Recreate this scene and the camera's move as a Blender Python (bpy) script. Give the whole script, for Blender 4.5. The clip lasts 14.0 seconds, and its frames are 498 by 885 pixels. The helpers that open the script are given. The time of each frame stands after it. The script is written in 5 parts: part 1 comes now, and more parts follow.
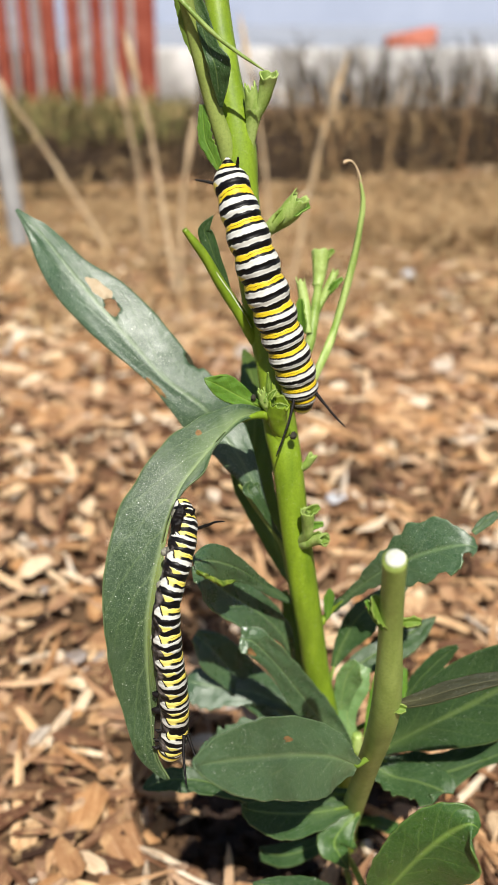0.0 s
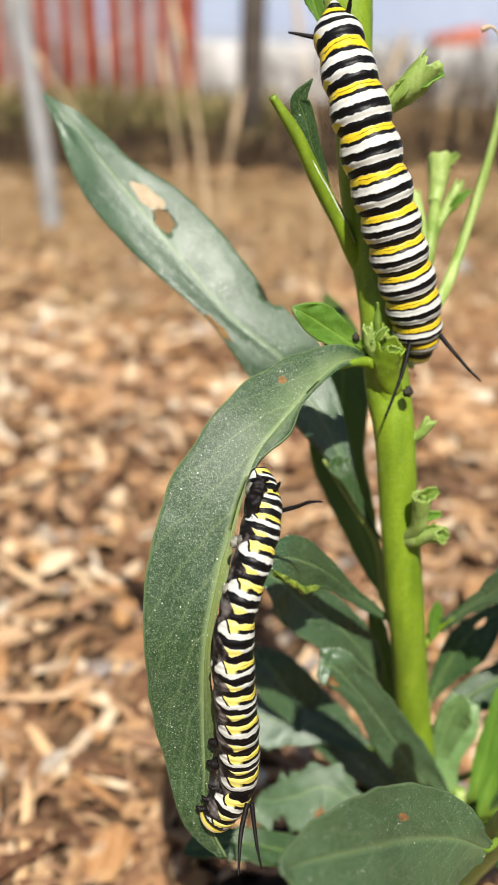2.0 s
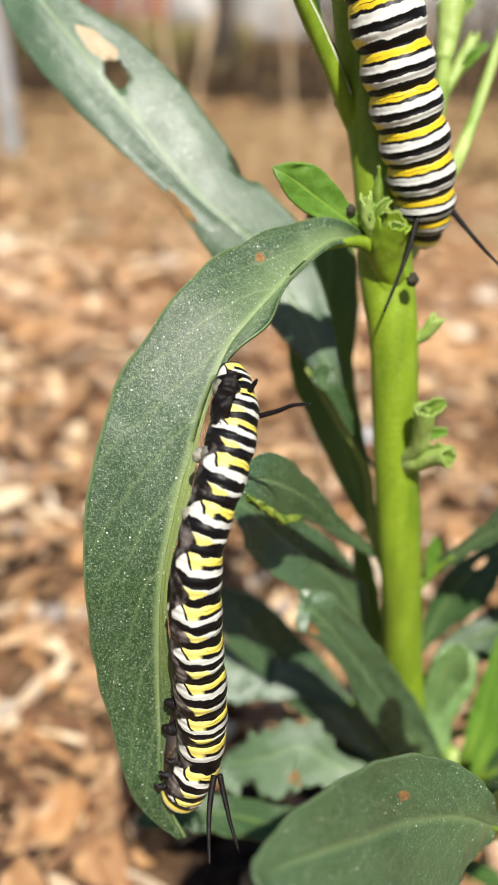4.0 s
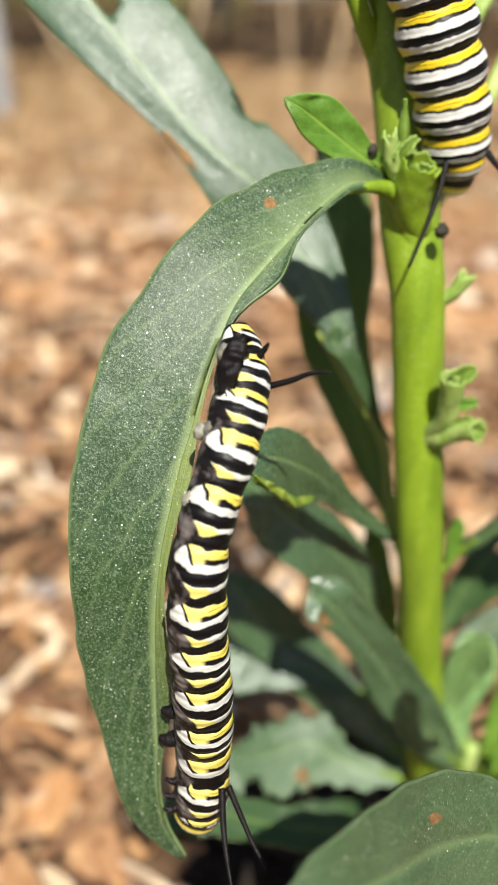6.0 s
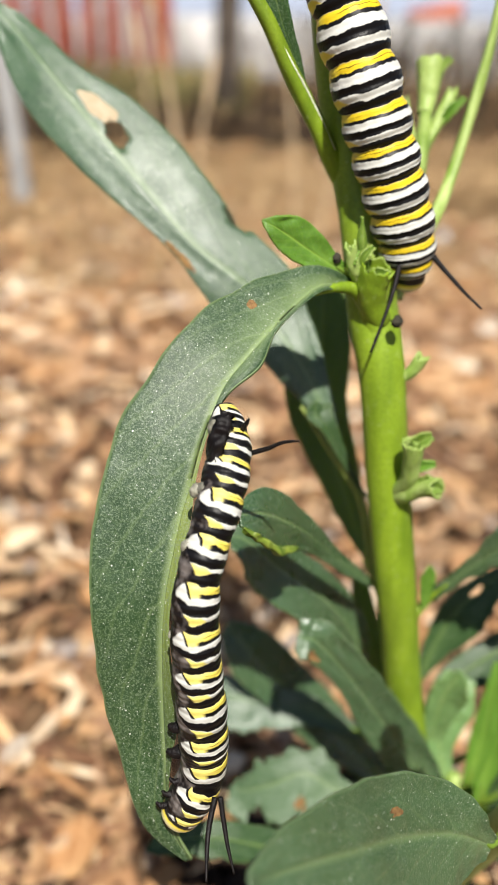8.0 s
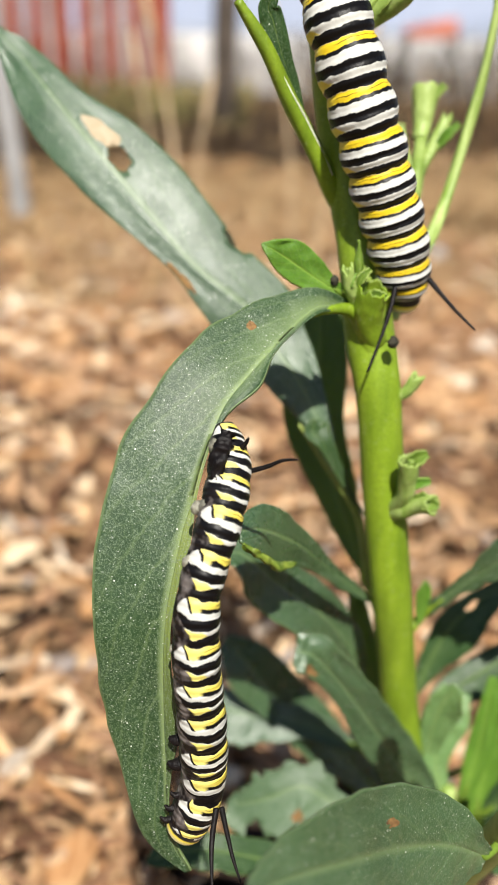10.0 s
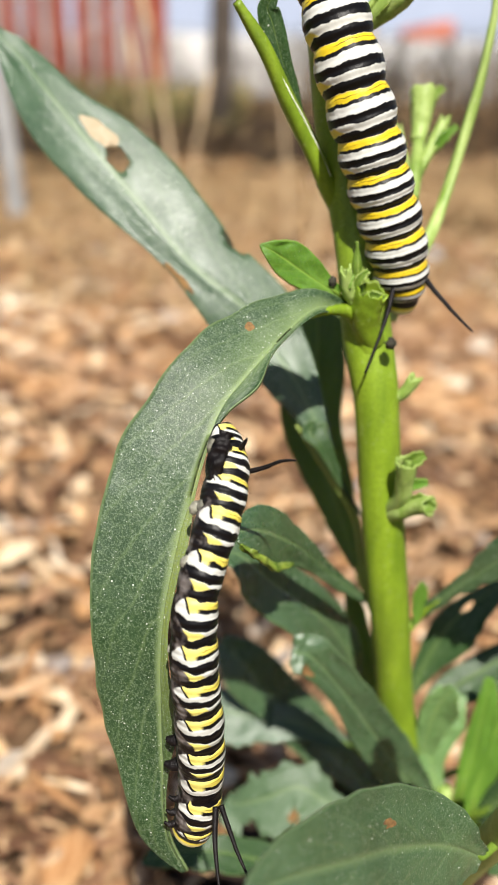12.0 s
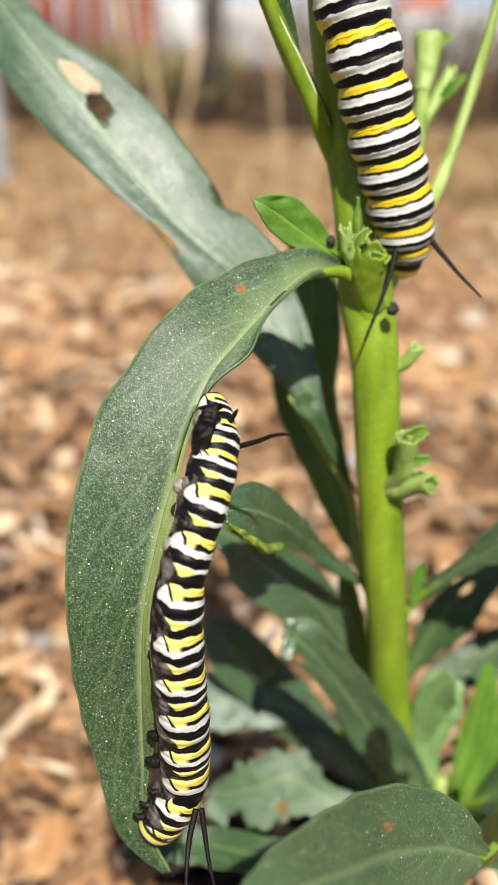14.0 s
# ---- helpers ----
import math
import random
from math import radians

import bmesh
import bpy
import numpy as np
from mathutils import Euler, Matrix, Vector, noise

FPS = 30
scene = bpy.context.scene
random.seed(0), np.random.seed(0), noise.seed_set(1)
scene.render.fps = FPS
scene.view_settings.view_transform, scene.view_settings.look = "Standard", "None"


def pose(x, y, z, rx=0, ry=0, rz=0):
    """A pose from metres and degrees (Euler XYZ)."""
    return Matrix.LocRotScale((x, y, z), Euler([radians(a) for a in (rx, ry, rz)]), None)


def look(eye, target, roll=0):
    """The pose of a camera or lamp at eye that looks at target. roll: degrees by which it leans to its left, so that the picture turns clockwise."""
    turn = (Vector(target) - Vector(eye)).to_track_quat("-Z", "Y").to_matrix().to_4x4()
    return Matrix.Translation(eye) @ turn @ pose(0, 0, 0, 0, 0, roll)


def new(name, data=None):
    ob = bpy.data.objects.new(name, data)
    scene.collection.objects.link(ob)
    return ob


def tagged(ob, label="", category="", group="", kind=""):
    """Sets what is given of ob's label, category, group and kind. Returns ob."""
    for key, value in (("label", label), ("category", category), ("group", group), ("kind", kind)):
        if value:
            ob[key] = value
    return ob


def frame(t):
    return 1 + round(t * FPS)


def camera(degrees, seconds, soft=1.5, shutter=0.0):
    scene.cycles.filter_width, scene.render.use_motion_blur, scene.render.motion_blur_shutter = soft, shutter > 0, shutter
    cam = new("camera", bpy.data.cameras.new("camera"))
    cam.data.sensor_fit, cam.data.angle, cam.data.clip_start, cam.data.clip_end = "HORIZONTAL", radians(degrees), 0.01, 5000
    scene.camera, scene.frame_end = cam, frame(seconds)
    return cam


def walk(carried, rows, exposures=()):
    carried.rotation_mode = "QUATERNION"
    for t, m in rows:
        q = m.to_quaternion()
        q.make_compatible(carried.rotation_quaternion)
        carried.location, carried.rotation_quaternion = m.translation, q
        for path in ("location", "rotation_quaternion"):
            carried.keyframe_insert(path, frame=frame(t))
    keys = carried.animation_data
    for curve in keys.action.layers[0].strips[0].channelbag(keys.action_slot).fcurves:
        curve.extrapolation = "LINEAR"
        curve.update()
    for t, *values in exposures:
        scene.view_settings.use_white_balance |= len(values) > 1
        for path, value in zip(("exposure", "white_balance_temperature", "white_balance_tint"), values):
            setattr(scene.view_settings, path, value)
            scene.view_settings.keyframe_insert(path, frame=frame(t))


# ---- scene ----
cam = camera(30.0, 14.0, soft=1.0)
PATH = [
    (0, 0.00003, 0.00016, 0.19075, 65.475, 0.047, 0.000),
    (0.5, -0.00297, 0.00016, 0.19415, 65.276, 0.013, 0.732),
    (1, 0.00062, 0.00838, 0.19246, 65.347, -0.112, 1.496),
    (1.5, 0.00306, 0.02654, 0.17922, 65.467, -0.378, 2.095),
    (2, -0.00860, 0.03499, 0.16805, 65.734, -0.922, 2.216),
    (2.5, -0.00749, 0.03693, 0.16294, 65.481, -1.280, 1.960),
    (3, -0.00688, 0.04805, 0.15733, 64.704, -1.675, 1.486),
    (3.5, -0.00808, 0.05017, 0.15593, 63.566, -2.167, 0.927),
    (6, -0.00993, 0.06119, 0.15064, 60.526, -2.420, 0.495),
    (6.5, -0.00857, 0.05706, 0.15256, 61.394, -1.796, 0.593),
    (7, -0.00899, 0.05014, 0.15677, 62.680, -1.425, 0.763),
    (7.5, -0.00778, 0.04825, 0.15724, 63.842, -1.047, 0.855),
    (8, -0.00740, 0.04705, 0.15753, 64.720, -0.992, 0.890),
    (10.5, -0.00777, 0.04520, 0.15887, 65.601, -1.246, 0.657),
    (11, -0.00782, 0.04515, 0.15886, 65.613, -1.314, 0.585),
    (11.5, -0.00805, 0.04543, 0.15872, 65.626, -1.413, 0.538),
    (12, -0.00799, 0.04516, 0.15883, 65.631, -1.453, 0.527),
    (12.5, -0.00809, 0.04493, 0.15911, 65.481, -1.575, 0.429),
    (13, -0.00824, 0.04544, 0.15892, 65.155, -1.730, 0.369),
    (13.5, -0.00781, 0.04748, 0.15817, 64.620, -1.971, 0.145),
    (14, -0.00819, 0.05174, 0.15571, 64.003, -2.191, 0.026),
]
walk(cam, [(t, pose(x, y, z, rx, ry, rz)) for t, x, y, z, rx, ry, rz in PATH], exposures=[(0.0, 0.46), (1.5, 0.50), (3.0, 0.60), (6.2, 0.72), (8.0, 0.63), (14.0, 0.63)])

# ---- world and sun ----
SUN = Vector((0.08, -0.59, 0.80)).normalized()
world = bpy.data.worlds.new("daylight")
scene.world = world
world.use_nodes = True
wn = world.node_tree.nodes
sky = wn.new("ShaderNodeTexSky")
sky.sky_type, sky.sun_disc = "NISHITA", False
sky.sun_elevation, sky.sun_rotation = math.asin(SUN.z), math.atan2(SUN.x, SUN.y)
wn["Background"].inputs["Strength"].default_value = 0.05
world.node_tree.links.new(sky.outputs[0], wn["Background"].inputs["Color"])
sun = new("sun", bpy.data.lights.new("sun", "SUN"))
sun.data.energy, sun.data.angle, sun.data.color = 5.0, radians(0.53), (1.0, 0.95, 0.87)
sun.matrix_world = look((0, 0, 3), Vector((0, 0, 3)) - SUN)

MM = 0.001


# ---- materials ----
class Nodes:
    """A small shorthand for node materials."""

    def __init__(self, name, rough=0.6, spec=0.5):
        self.mat = bpy.data.materials.new(name)
        self.mat.use_nodes = True
        self.tree = self.mat.node_tree
        self.bsdf = self.tree.nodes["Principled BSDF"]
        self.bsdf.inputs["Roughness"].default_value = rough
        self.bsdf.inputs["Specular IOR Level"].default_value = spec

    def link(self, a, b):
        self.tree.links.new(a, b)

    def put(self, value, socket):
        if hasattr(value, "is_output"):
            self.link(value, socket)
        else:
            socket.default_value = value

    def node(self, kind, **inputs):
        n = self.tree.nodes.new("ShaderNode" + kind)
        for key, value in inputs.items():
            self.put(value, n.inputs[key.replace("_", " ")])
        return n

    def math(self, op, a, b=0.0, c=0.0):
        n = self.tree.nodes.new("ShaderNodeMath")
        n.operation = op
        for i, v in enumerate((a, b, c)):
            self.put(v, n.inputs[i])
        return n.outputs[0]

    def noise(self, scale, vector=None, detail=3.0, rough=0.55, distort=0.0):
        n = self.node("TexNoise", Scale=scale, Detail=detail, Roughness=rough, Distortion=distort)
        if vector is not None:
            self.link(vector, n.inputs["Vector"])
        return n.outputs["Fac"]

    def ramp(self, fac, stops, mode="LINEAR"):
        n = self.tree.nodes.new("ShaderNodeValToRGB")
        n.color_ramp.interpolation = mode
        e = n.color_ramp.elements
        while len(e) < len(stops):
            e.new(0.5)
        for el, (p, c) in zip(e, stops):
            el.position, el.color = p, (*c, 1.0) if not isinstance(c, float) else (c, c, c, 1.0)
        self.put(fac, n.inputs[0])
        return n.outputs[0]

    def mix(self, fac, a, b, blend="MIX"):
        n = self.tree.nodes.new("ShaderNodeMix")
        n.data_type, n.blend_type = "RGBA", blend
        self.put(fac, n.inputs[0])
        for v, s in ((a, n.inputs[6]), (b, n.inputs[7])):
            self.put((*v, 1.0) if isinstance(v, tuple) and len(v) == 3 else v, s)
        return n.outputs[2]

    def coords(self, which="Object"):
        return self.node("TexCoord").outputs[which]

    def uv(self):
        s = self.node("SeparateXYZ", Vector=self.coords("UV"))
        return s.outputs[0], s.outputs[1]

    def stretched(self, scale, which="Object"):
        n = self.tree.nodes.new("ShaderNodeMapping")
        self.link(self.coords(which), n.inputs["Vector"])
        n.inputs["Scale"].default_value = scale
        return n.outputs[0]

    def done(self, color=None, bump=None, strength=0.3, distance=0.0005, rough=None, translucent=0.0):
        if color is not None:
            self.put((*color, 1.0) if isinstance(color, tuple) else color, self.bsdf.inputs["Base Color"])
        if rough is not None:
            self.put(rough, self.bsdf.inputs["Roughness"])
        if bump is not None:
            b = self.node("Bump", Strength=strength, Distance=distance, Height=bump)
            self.link(b.outputs[0], self.bsdf.inputs["Normal"])
        if translucent:
            t = self.node("BsdfTranslucent")
            self.put(self.mix(0.5, color, (0.25, 0.42, 0.01)) if not isinstance(color, tuple) else (*color, 1.0), t.inputs["Color"])
            m = self.node("MixShader", Fac=translucent)
            self.link(self.bsdf.outputs[0], m.inputs[1])
            self.link(t.outputs[0], m.inputs[2])
            out = self.tree.nodes["Material Output"]
            self.link(m.outputs[0], out.inputs["Surface"])
        return self.mat


def leaf_material(name, dark, light, vein, rough, specks, translucent, lines=9.0, rim=0.0, spec=0.5):
    n = Nodes(name, rough, spec)
    u, v = n.uv()
    side = n.math("ABSOLUTE", n.math("SUBTRACT", u, 0.5))
    co = n.coords()
    wob = n.noise(260.0, co, 2.0)
    rib = n.ramp(n.math("ADD", side, n.math("MULTIPLY", n.math("SUBTRACT", wob, 0.5), 0.02)), [(0.0, 1.0), (0.016, 0.75), (0.05, 0.0)])
    slant = n.math("ADD", n.math("MULTIPLY", v, lines), n.math("ADD", n.math("MULTIPLY", side, -4.5), n.math("MULTIPLY", wob, 0.5)))
    tri = n.math("ABSOLUTE", n.math("SUBTRACT", n.math("FRACT", slant), 0.5))
    veins = n.math("MULTIPLY", n.ramp(tri, [(0.0, 0.6), (0.03, 0.4), (0.09, 0.0)]), n.ramp(side, [(0.0, 1.0), (0.5, 0.35)]))
    cells = n.node("TexVoronoi", Scale=900.0)
    cells.feature = "DISTANCE_TO_EDGE"
    n.link(co, cells.inputs["Vector"])
    net = n.ramp(cells.outputs["Distance"], [(0.0, 0.45), (0.12, 0.0)])
    tone = n.mix(n.ramp(n.noise(90.0, co, 4.0), [(0.3, 0.0), (0.7, 1.0)]), dark, light)
    tone = n.mix(n.math("MULTIPLY", net, 0.8), tone, tuple(0.7 * a + 0.3 * b for a, b in zip(light, vein)))
    tone = n.mix(veins, tone, tuple(0.55 * a + 0.45 * b for a, b in zip(vein, light)))
    tone = n.mix(rib, tone, vein)
    foot = n.math("MULTIPLY", n.ramp(v, [(0.0, 0.85), (0.12, 0.5), (0.34, 0.0)]), n.ramp(n.math("ADD", side, n.math("MULTIPLY", wob, 0.2)), [(0.10, 1.0), (0.42, 0.0)]))
    tone = n.mix(foot, tone, tuple(1.25 * a for a in vein))
    if rim:
        worn = n.math("MULTIPLY", n.ramp(n.math("ADD", n.math("MULTIPLY", n.math("SUBTRACT", n.noise(420.0, co, 3.0), 0.5), 0.16), n.math("SUBTRACT", 1.0, u)), [(0.485, 0.0), (0.56, rim)]), n.ramp(v, [(0.30, 0.0), (0.38, 1.0), (0.62, 0.85), (0.80, 0.15)]))
        tone = n.mix(worn, tone, (0.26, 0.32, 0.07))
    edge = n.ramp(n.math("ADD", side, n.math("MULTIPLY", wob, 0.01)), [(0.485, 0.0), (0.5, 1.0)])
    tone = n.mix(n.math("MULTIPLY", edge, 0.6), tone, vein)
    dust = n.node("TexVoronoi", Scale=2500.0)
    n.link(co, dust.inputs["Vector"])
    spots = n.math("MULTIPLY", n.ramp(dust.outputs["Distance"], [(0.06, 0.9), (0.17, 0.0)]), n.ramp(n.noise(900.0, co, 4.0), [(0.46, 0.0), (0.56, 1.0)]))
    haze = n.ramp(n.noise(5200.0, co, 3.0, 0.8), [(0.50, 0.0), (0.63, 0.62)])
    tone = n.mix(n.math("MULTIPLY", haze, specks), tone, (0.15, 0.20, 0.12))
    tone = n.mix(n.math("MULTIPLY", spots, specks), tone, (0.56, 0.60, 0.50))
    grit = n.node("TexVoronoi", Scale=1100.0)
    n.link(co, grit.inputs["Vector"])
    crumbs = n.math("MULTIPLY", n.ramp(grit.outputs["Distance"], [(0.06, 1.0), (0.11, 0.0)]), n.ramp(n.noise(520.0, co, 3.0), [(0.52, 0.0), (0.60, 1.0)]))
    tone = n.mix(n.math("MULTIPLY", crumbs, specks), tone, (0.66, 0.69, 0.60))
    hollow = n.math("SUBTRACT", n.math("SUBTRACT", n.math("ADD", n.noise(700.0, co, 2.0), n.math("MULTIPLY", n.noise(5200.0, co, 3.0, 0.7), 0.6)), n.math("MULTIPLY", veins, 0.5)), n.math("MULTIPLY", rib, 0.6))
    gloss = n.ramp(n.noise(300.0, co, 4.0), [(0.3, max(rough - 0.08, 0.1)), (0.7, rough + 0.12)])
    return n.done(tone, hollow, 0.5, 0.0002, gloss, translucent)


LEAF = leaf_material("milkweed_leaf", (0.013, 0.041, 0.010), (0.027, 0.068, 0.017), (0.11, 0.17, 0.045), 0.34, 0.8, 0.06, spec=0.3)
LEAF_DULL = leaf_material("milkweed_leaf_dull", (0.010, 0.034, 0.008), (0.022, 0.058, 0.016), (0.19, 0.26, 0.10), 0.44, 1.3, 0.06, 9.0, 0.62, 0.5)
LEAF_WAXY = leaf_material("milkweed_leaf_waxy", (0.014, 0.044, 0.018), (0.032, 0.080, 0.034), (0.13, 0.20, 0.09), 0.36, 1.5, 0.06, spec=0.85)
LEAF_BROAD = leaf_material("milkweed_leaf_broad", (0.028, 0.068, 0.022), (0.054, 0.108, 0.042), (0.11, 0.17, 0.065), 0.46, 1.2, 0.06, spec=0.7)
# besides the gloss, the pale base holds some of the white glare
LEAF_SHINY = leaf_material("milkweed_leaf_shiny", (0.105, 0.215, 0.060), (0.180, 0.310, 0.110), (0.26, 0.38, 0.12), 0.22, 0.6, 0.12, spec=1.0)
LEAF_FRESH = leaf_material("milkweed_leaf_fresh", (0.022, 0.066, 0.010), (0.038, 0.098, 0.016), (0.16, 0.26, 0.05), 0.30, 0.5, 0.10)
LEAF_GLOSSY = leaf_material("milkweed_leaf_glossy", (0.020, 0.056, 0.020), (0.044, 0.098, 0.036), (0.13, 0.21, 0.08), 0.28, 1.2, 0.10, spec=1.0)
# base brightened to stand for light coming through leaves in shade
LEAF_BACKLIT = leaf_material("milkweed_leaf_backlit", (0.085, 0.150, 0.022), (0.130, 0.205, 0.036), (0.22, 0.30, 0.07), 0.42, 0.5, 0.45)
LEAF_BROWN = leaf_material("milkweed_leaf_brown_shaded", (0.020, 0.022, 0.009), (0.036, 0.034, 0.014), (0.08, 0.075, 0.03), 0.55, 0.3, 0.08)
LEAF_YOUNG = leaf_material("milkweed_leaf_young", (0.085, 0.20, 0.018), (0.14, 0.30, 0.03), (0.26, 0.42, 0.06), 0.33, 0.4, 0.30)
LEAF_STUB = leaf_material("milkweed_leaf_stub", (0.11, 0.20, 0.018), (0.17, 0.28, 0.028), (0.36, 0.46, 0.10), 0.42, 0.4, 0.25)


def stem_material(name, low, high, spots):
    n = Nodes(name, 0.48, 0.4)
    co = n.stretched((1.0, 1.0, 0.25))
    tone = n.mix(n.ramp(n.noise(420.0, co, 4.0), [(0.3, 0.0), (0.7, 1.0)]), low, high)
    tone = n.mix(n.math("MULTIPLY", n.ramp(n.noise(1500.0, n.coords(), 2.0), [(0.60, 0.0), (0.72, 1.0)]), spots), tone, (0.42, 0.50, 0.20))
    tone = n.mix(n.ramp(n.noise(130.0, n.coords(), 3.0), [(0.66, 0.0), (0.80, 0.5)]), tone, (0.16, 0.13, 0.05))
    tone = n.mix(n.ramp(n.noise(2600.0, n.coords(), 3.0, 0.7), [(0.46, 0.0), (0.66, 0.32)]), tone, tuple(0.6 * c for c in low))
    tone = n.mix(n.ramp(n.noise(60.0, n.coords(), 2.0), [(0.52, 0.0), (0.78, 0.3)]), tone, (0.15, 0.17, 0.03))
    return n.done(tone, n.math("ADD", n.noise(1200.0, co, 3.0), n.noise(3200.0, n.coords(), 2.0)), 0.14, 0.0003, None, 0.12)


STEM = stem_material("green_stem", (0.140, 0.230, 0.011), (0.262, 0.385, 0.022), 0.22)
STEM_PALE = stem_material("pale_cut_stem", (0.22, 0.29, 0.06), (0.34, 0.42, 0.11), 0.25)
PETIOLE = stem_material("leaf_stalk", (0.10, 0.18, 0.014), (0.20, 0.30, 0.04), 0.15)
LEAF_CURL = stem_material("curled_leaf_margin", (0.06, 0.13, 0.012), (0.34, 0.42, 0.06), 0.7)
HUSK = stem_material("torn_husk", (0.21, 0.33, 0.05), (0.46, 0.57, 0.19), 0.6)
BUD = stem_material("chewed_bud", (0.15, 0.25, 0.03), (0.33, 0.43, 0.12), 0.8)


def plain(name, a, b, scale, rough=0.8, bump=0.3, spec=0.3, distance=0.0004, detail=4.0, translucent=0.0):
    n = Nodes(name, rough, spec)
    co = n.coords()
    tone = n.mix(n.ramp(n.noise(scale, co, detail), [(0.3, 0.0), (0.7, 1.0)]), a, b)
    tone = n.mix(n.ramp(n.noise(scale * 6.0, co, 2.0), [(0.4, 0.0), (0.8, 0.35)]), tone, a)
    return n.done(tone, n.noise(scale * 4.0, co, 3.0), bump, distance, None, translucent)


DRY_PATCH = plain("papery_dry_leaf", (0.42, 0.32, 0.20), (0.58, 0.48, 0.34), 500.0, 0.8, translucent=0.2)
BROWN_SPOT = plain("brown_scar", (0.10, 0.05, 0.02), (0.30, 0.17, 0.06), 1600.0)
PITH = plain("white_pith", (0.52, 0.54, 0.42), (0.74, 0.75, 0.66), 900.0)
FRASS = plain("dark_frass", (0.02, 0.018, 0.012), (0.06, 0.055, 0.035), 1500.0)
STRAW = plain("dry_straw", (0.42, 0.30, 0.18), (0.64, 0.50, 0.32), 60.0, 0.75)


def caterpillar_material(name, yellow, pale, marks, shift, seed, belly_from, slope, midline):
    """v counts the body rings; the back lies at u = 0.5, the belly at 0 and 1. marks: ends of the bands within a ring."""
    n = Nodes(name, 0.45, 0.22)
    u, v = n.uv()
    side = n.math("ABSOLUTE", n.math("SUBTRACT", u, 0.5))
    co = n.coords()
    wob = n.math("MULTIPLY", n.math("SUBTRACT", n.noise(240.0 + 3.0 * seed, co, 2.0), 0.5), 0.13 + 0.003 * seed)
    fine = n.math("MULTIPLY", n.math("SUBTRACT", n.noise(800.0 + seed, co, 2.0), 0.5), 0.11)
    bend = n.math("MULTIPLY", n.math("POWER", n.math("MULTIPLY", side, 2.0), 2.0), slope)
    s = n.math("SUBTRACT", n.math("FRACT", n.math("ADD", n.math("ADD", v, 0.1), n.math("ADD", n.math("ADD", wob, fine), bend))), 0.1)
    q = n.math("SUBTRACT", n.math("ADD", side, n.math("MULTIPLY", wob, 0.3)), shift)

    def above(x, edge, soft=0.022):
        e = n.math("SUBTRACT", x, edge)
        out = n.math("MULTIPLY_ADD", e, 1.0 / soft, 0.5)
        out.node.use_clamp = True
        return out

    def both(*masks):
        m = masks[0]
        for k in masks[1:]:
            m = n.math("MULTIPLY", m, k)
        return m

    def below(x, edge, soft=0.022):
        return n.math("SUBTRACT", 1.0, above(x, edge, soft))

    white, black = (0.62, 0.62, 0.57), (0.004, 0.0035, 0.004)
    y0, y1, w0, w1, w2, w3 = marks
    fork = n.math("MULTIPLY_ADD", s, -0.22, 0.305)
    hump = n.math("MULTIPLY", above(q, 0.17, 0.08), below(q, 0.29, 0.06))
    first = both(above(s, y0), below(s, w1))
    col = n.mix(first, black, white)
    arm = n.math("MULTIPLY_ADD", hump, 0.07, y1 + 0.03)
    col = n.mix(both(above(s, y0), below(s, arm, 0.03), below(q, fork, 0.015)), col, n.mix(above(q, 0.14, 0.08), yellow, pale))
    tongue = both(above(s, y1), below(s, w0), below(q, 0.185, 0.03))
    col = n.mix(tongue, col, black)
    line = n.math("ABSOLUTE", n.math("SUBTRACT", q, fork))
    col = n.mix(both(below(line, 0.012, 0.008), above(s, y0), below(s, w0 + 0.02)), col, black)
    end = n.math("MULTIPLY_ADD", hump, 0.09, w3)
    second = both(above(s, w2), below(s, end), below(q, 0.30, 0.03))
    col = n.mix(second, col, white)
    col = n.mix(both(above(s, w2 + 0.015), below(s, end), above(n.math("ADD", q, n.math("MULTIPLY", s, 0.35)), 0.37, 0.02), below(q, 0.30, 0.03)), col, pale)
    thin = n.math("ABSOLUTE", n.math("SUBTRACT", s, n.math("MULTIPLY_ADD", side, 0.10, y0 + (y1 - y0) * 0.42)))
    col = n.mix(both(below(thin, 0.007, 0.014), below(q, 0.16, 0.04), n.ramp(n.noise(230.0, co, 1.0), [(0.40, 0.0), (0.52, midline)])), col, (0.03, 0.02, 0.004))
    scallop = n.math("MULTIPLY", n.math("COSINE", n.math("MULTIPLY", n.math("SUBTRACT", s, 0.30), 6.2832)), -0.07)
    belly = above(n.math("ADD", side, n.math("ADD", scallop, n.math("MULTIPLY", wob, 0.25))), belly_from, 0.016)
    under = n.mix(n.ramp(n.noise(420.0, co, 3.0), [(0.47, 0.0), (0.60, 1.0)]), (0.008, 0.006, 0.006), (0.15, 0.13, 0.12))
    col = n.mix(belly, col, under)
    col = n.mix(n.ramp(n.noise(900.0, co, 3.0), [(0.35, 0.18), (0.6, 0.0)]), col, (0.45, 0.42, 0.36), "MULTIPLY")
    bumps = n.math("ADD", n.noise(1500.0, co, 3.0), n.math("MULTIPLY", n.math("SINE", n.math("MULTIPLY", v, 5.0 * 6.2832)), 0.5))
    return n.done(col, bumps, 0.3, 0.0003)


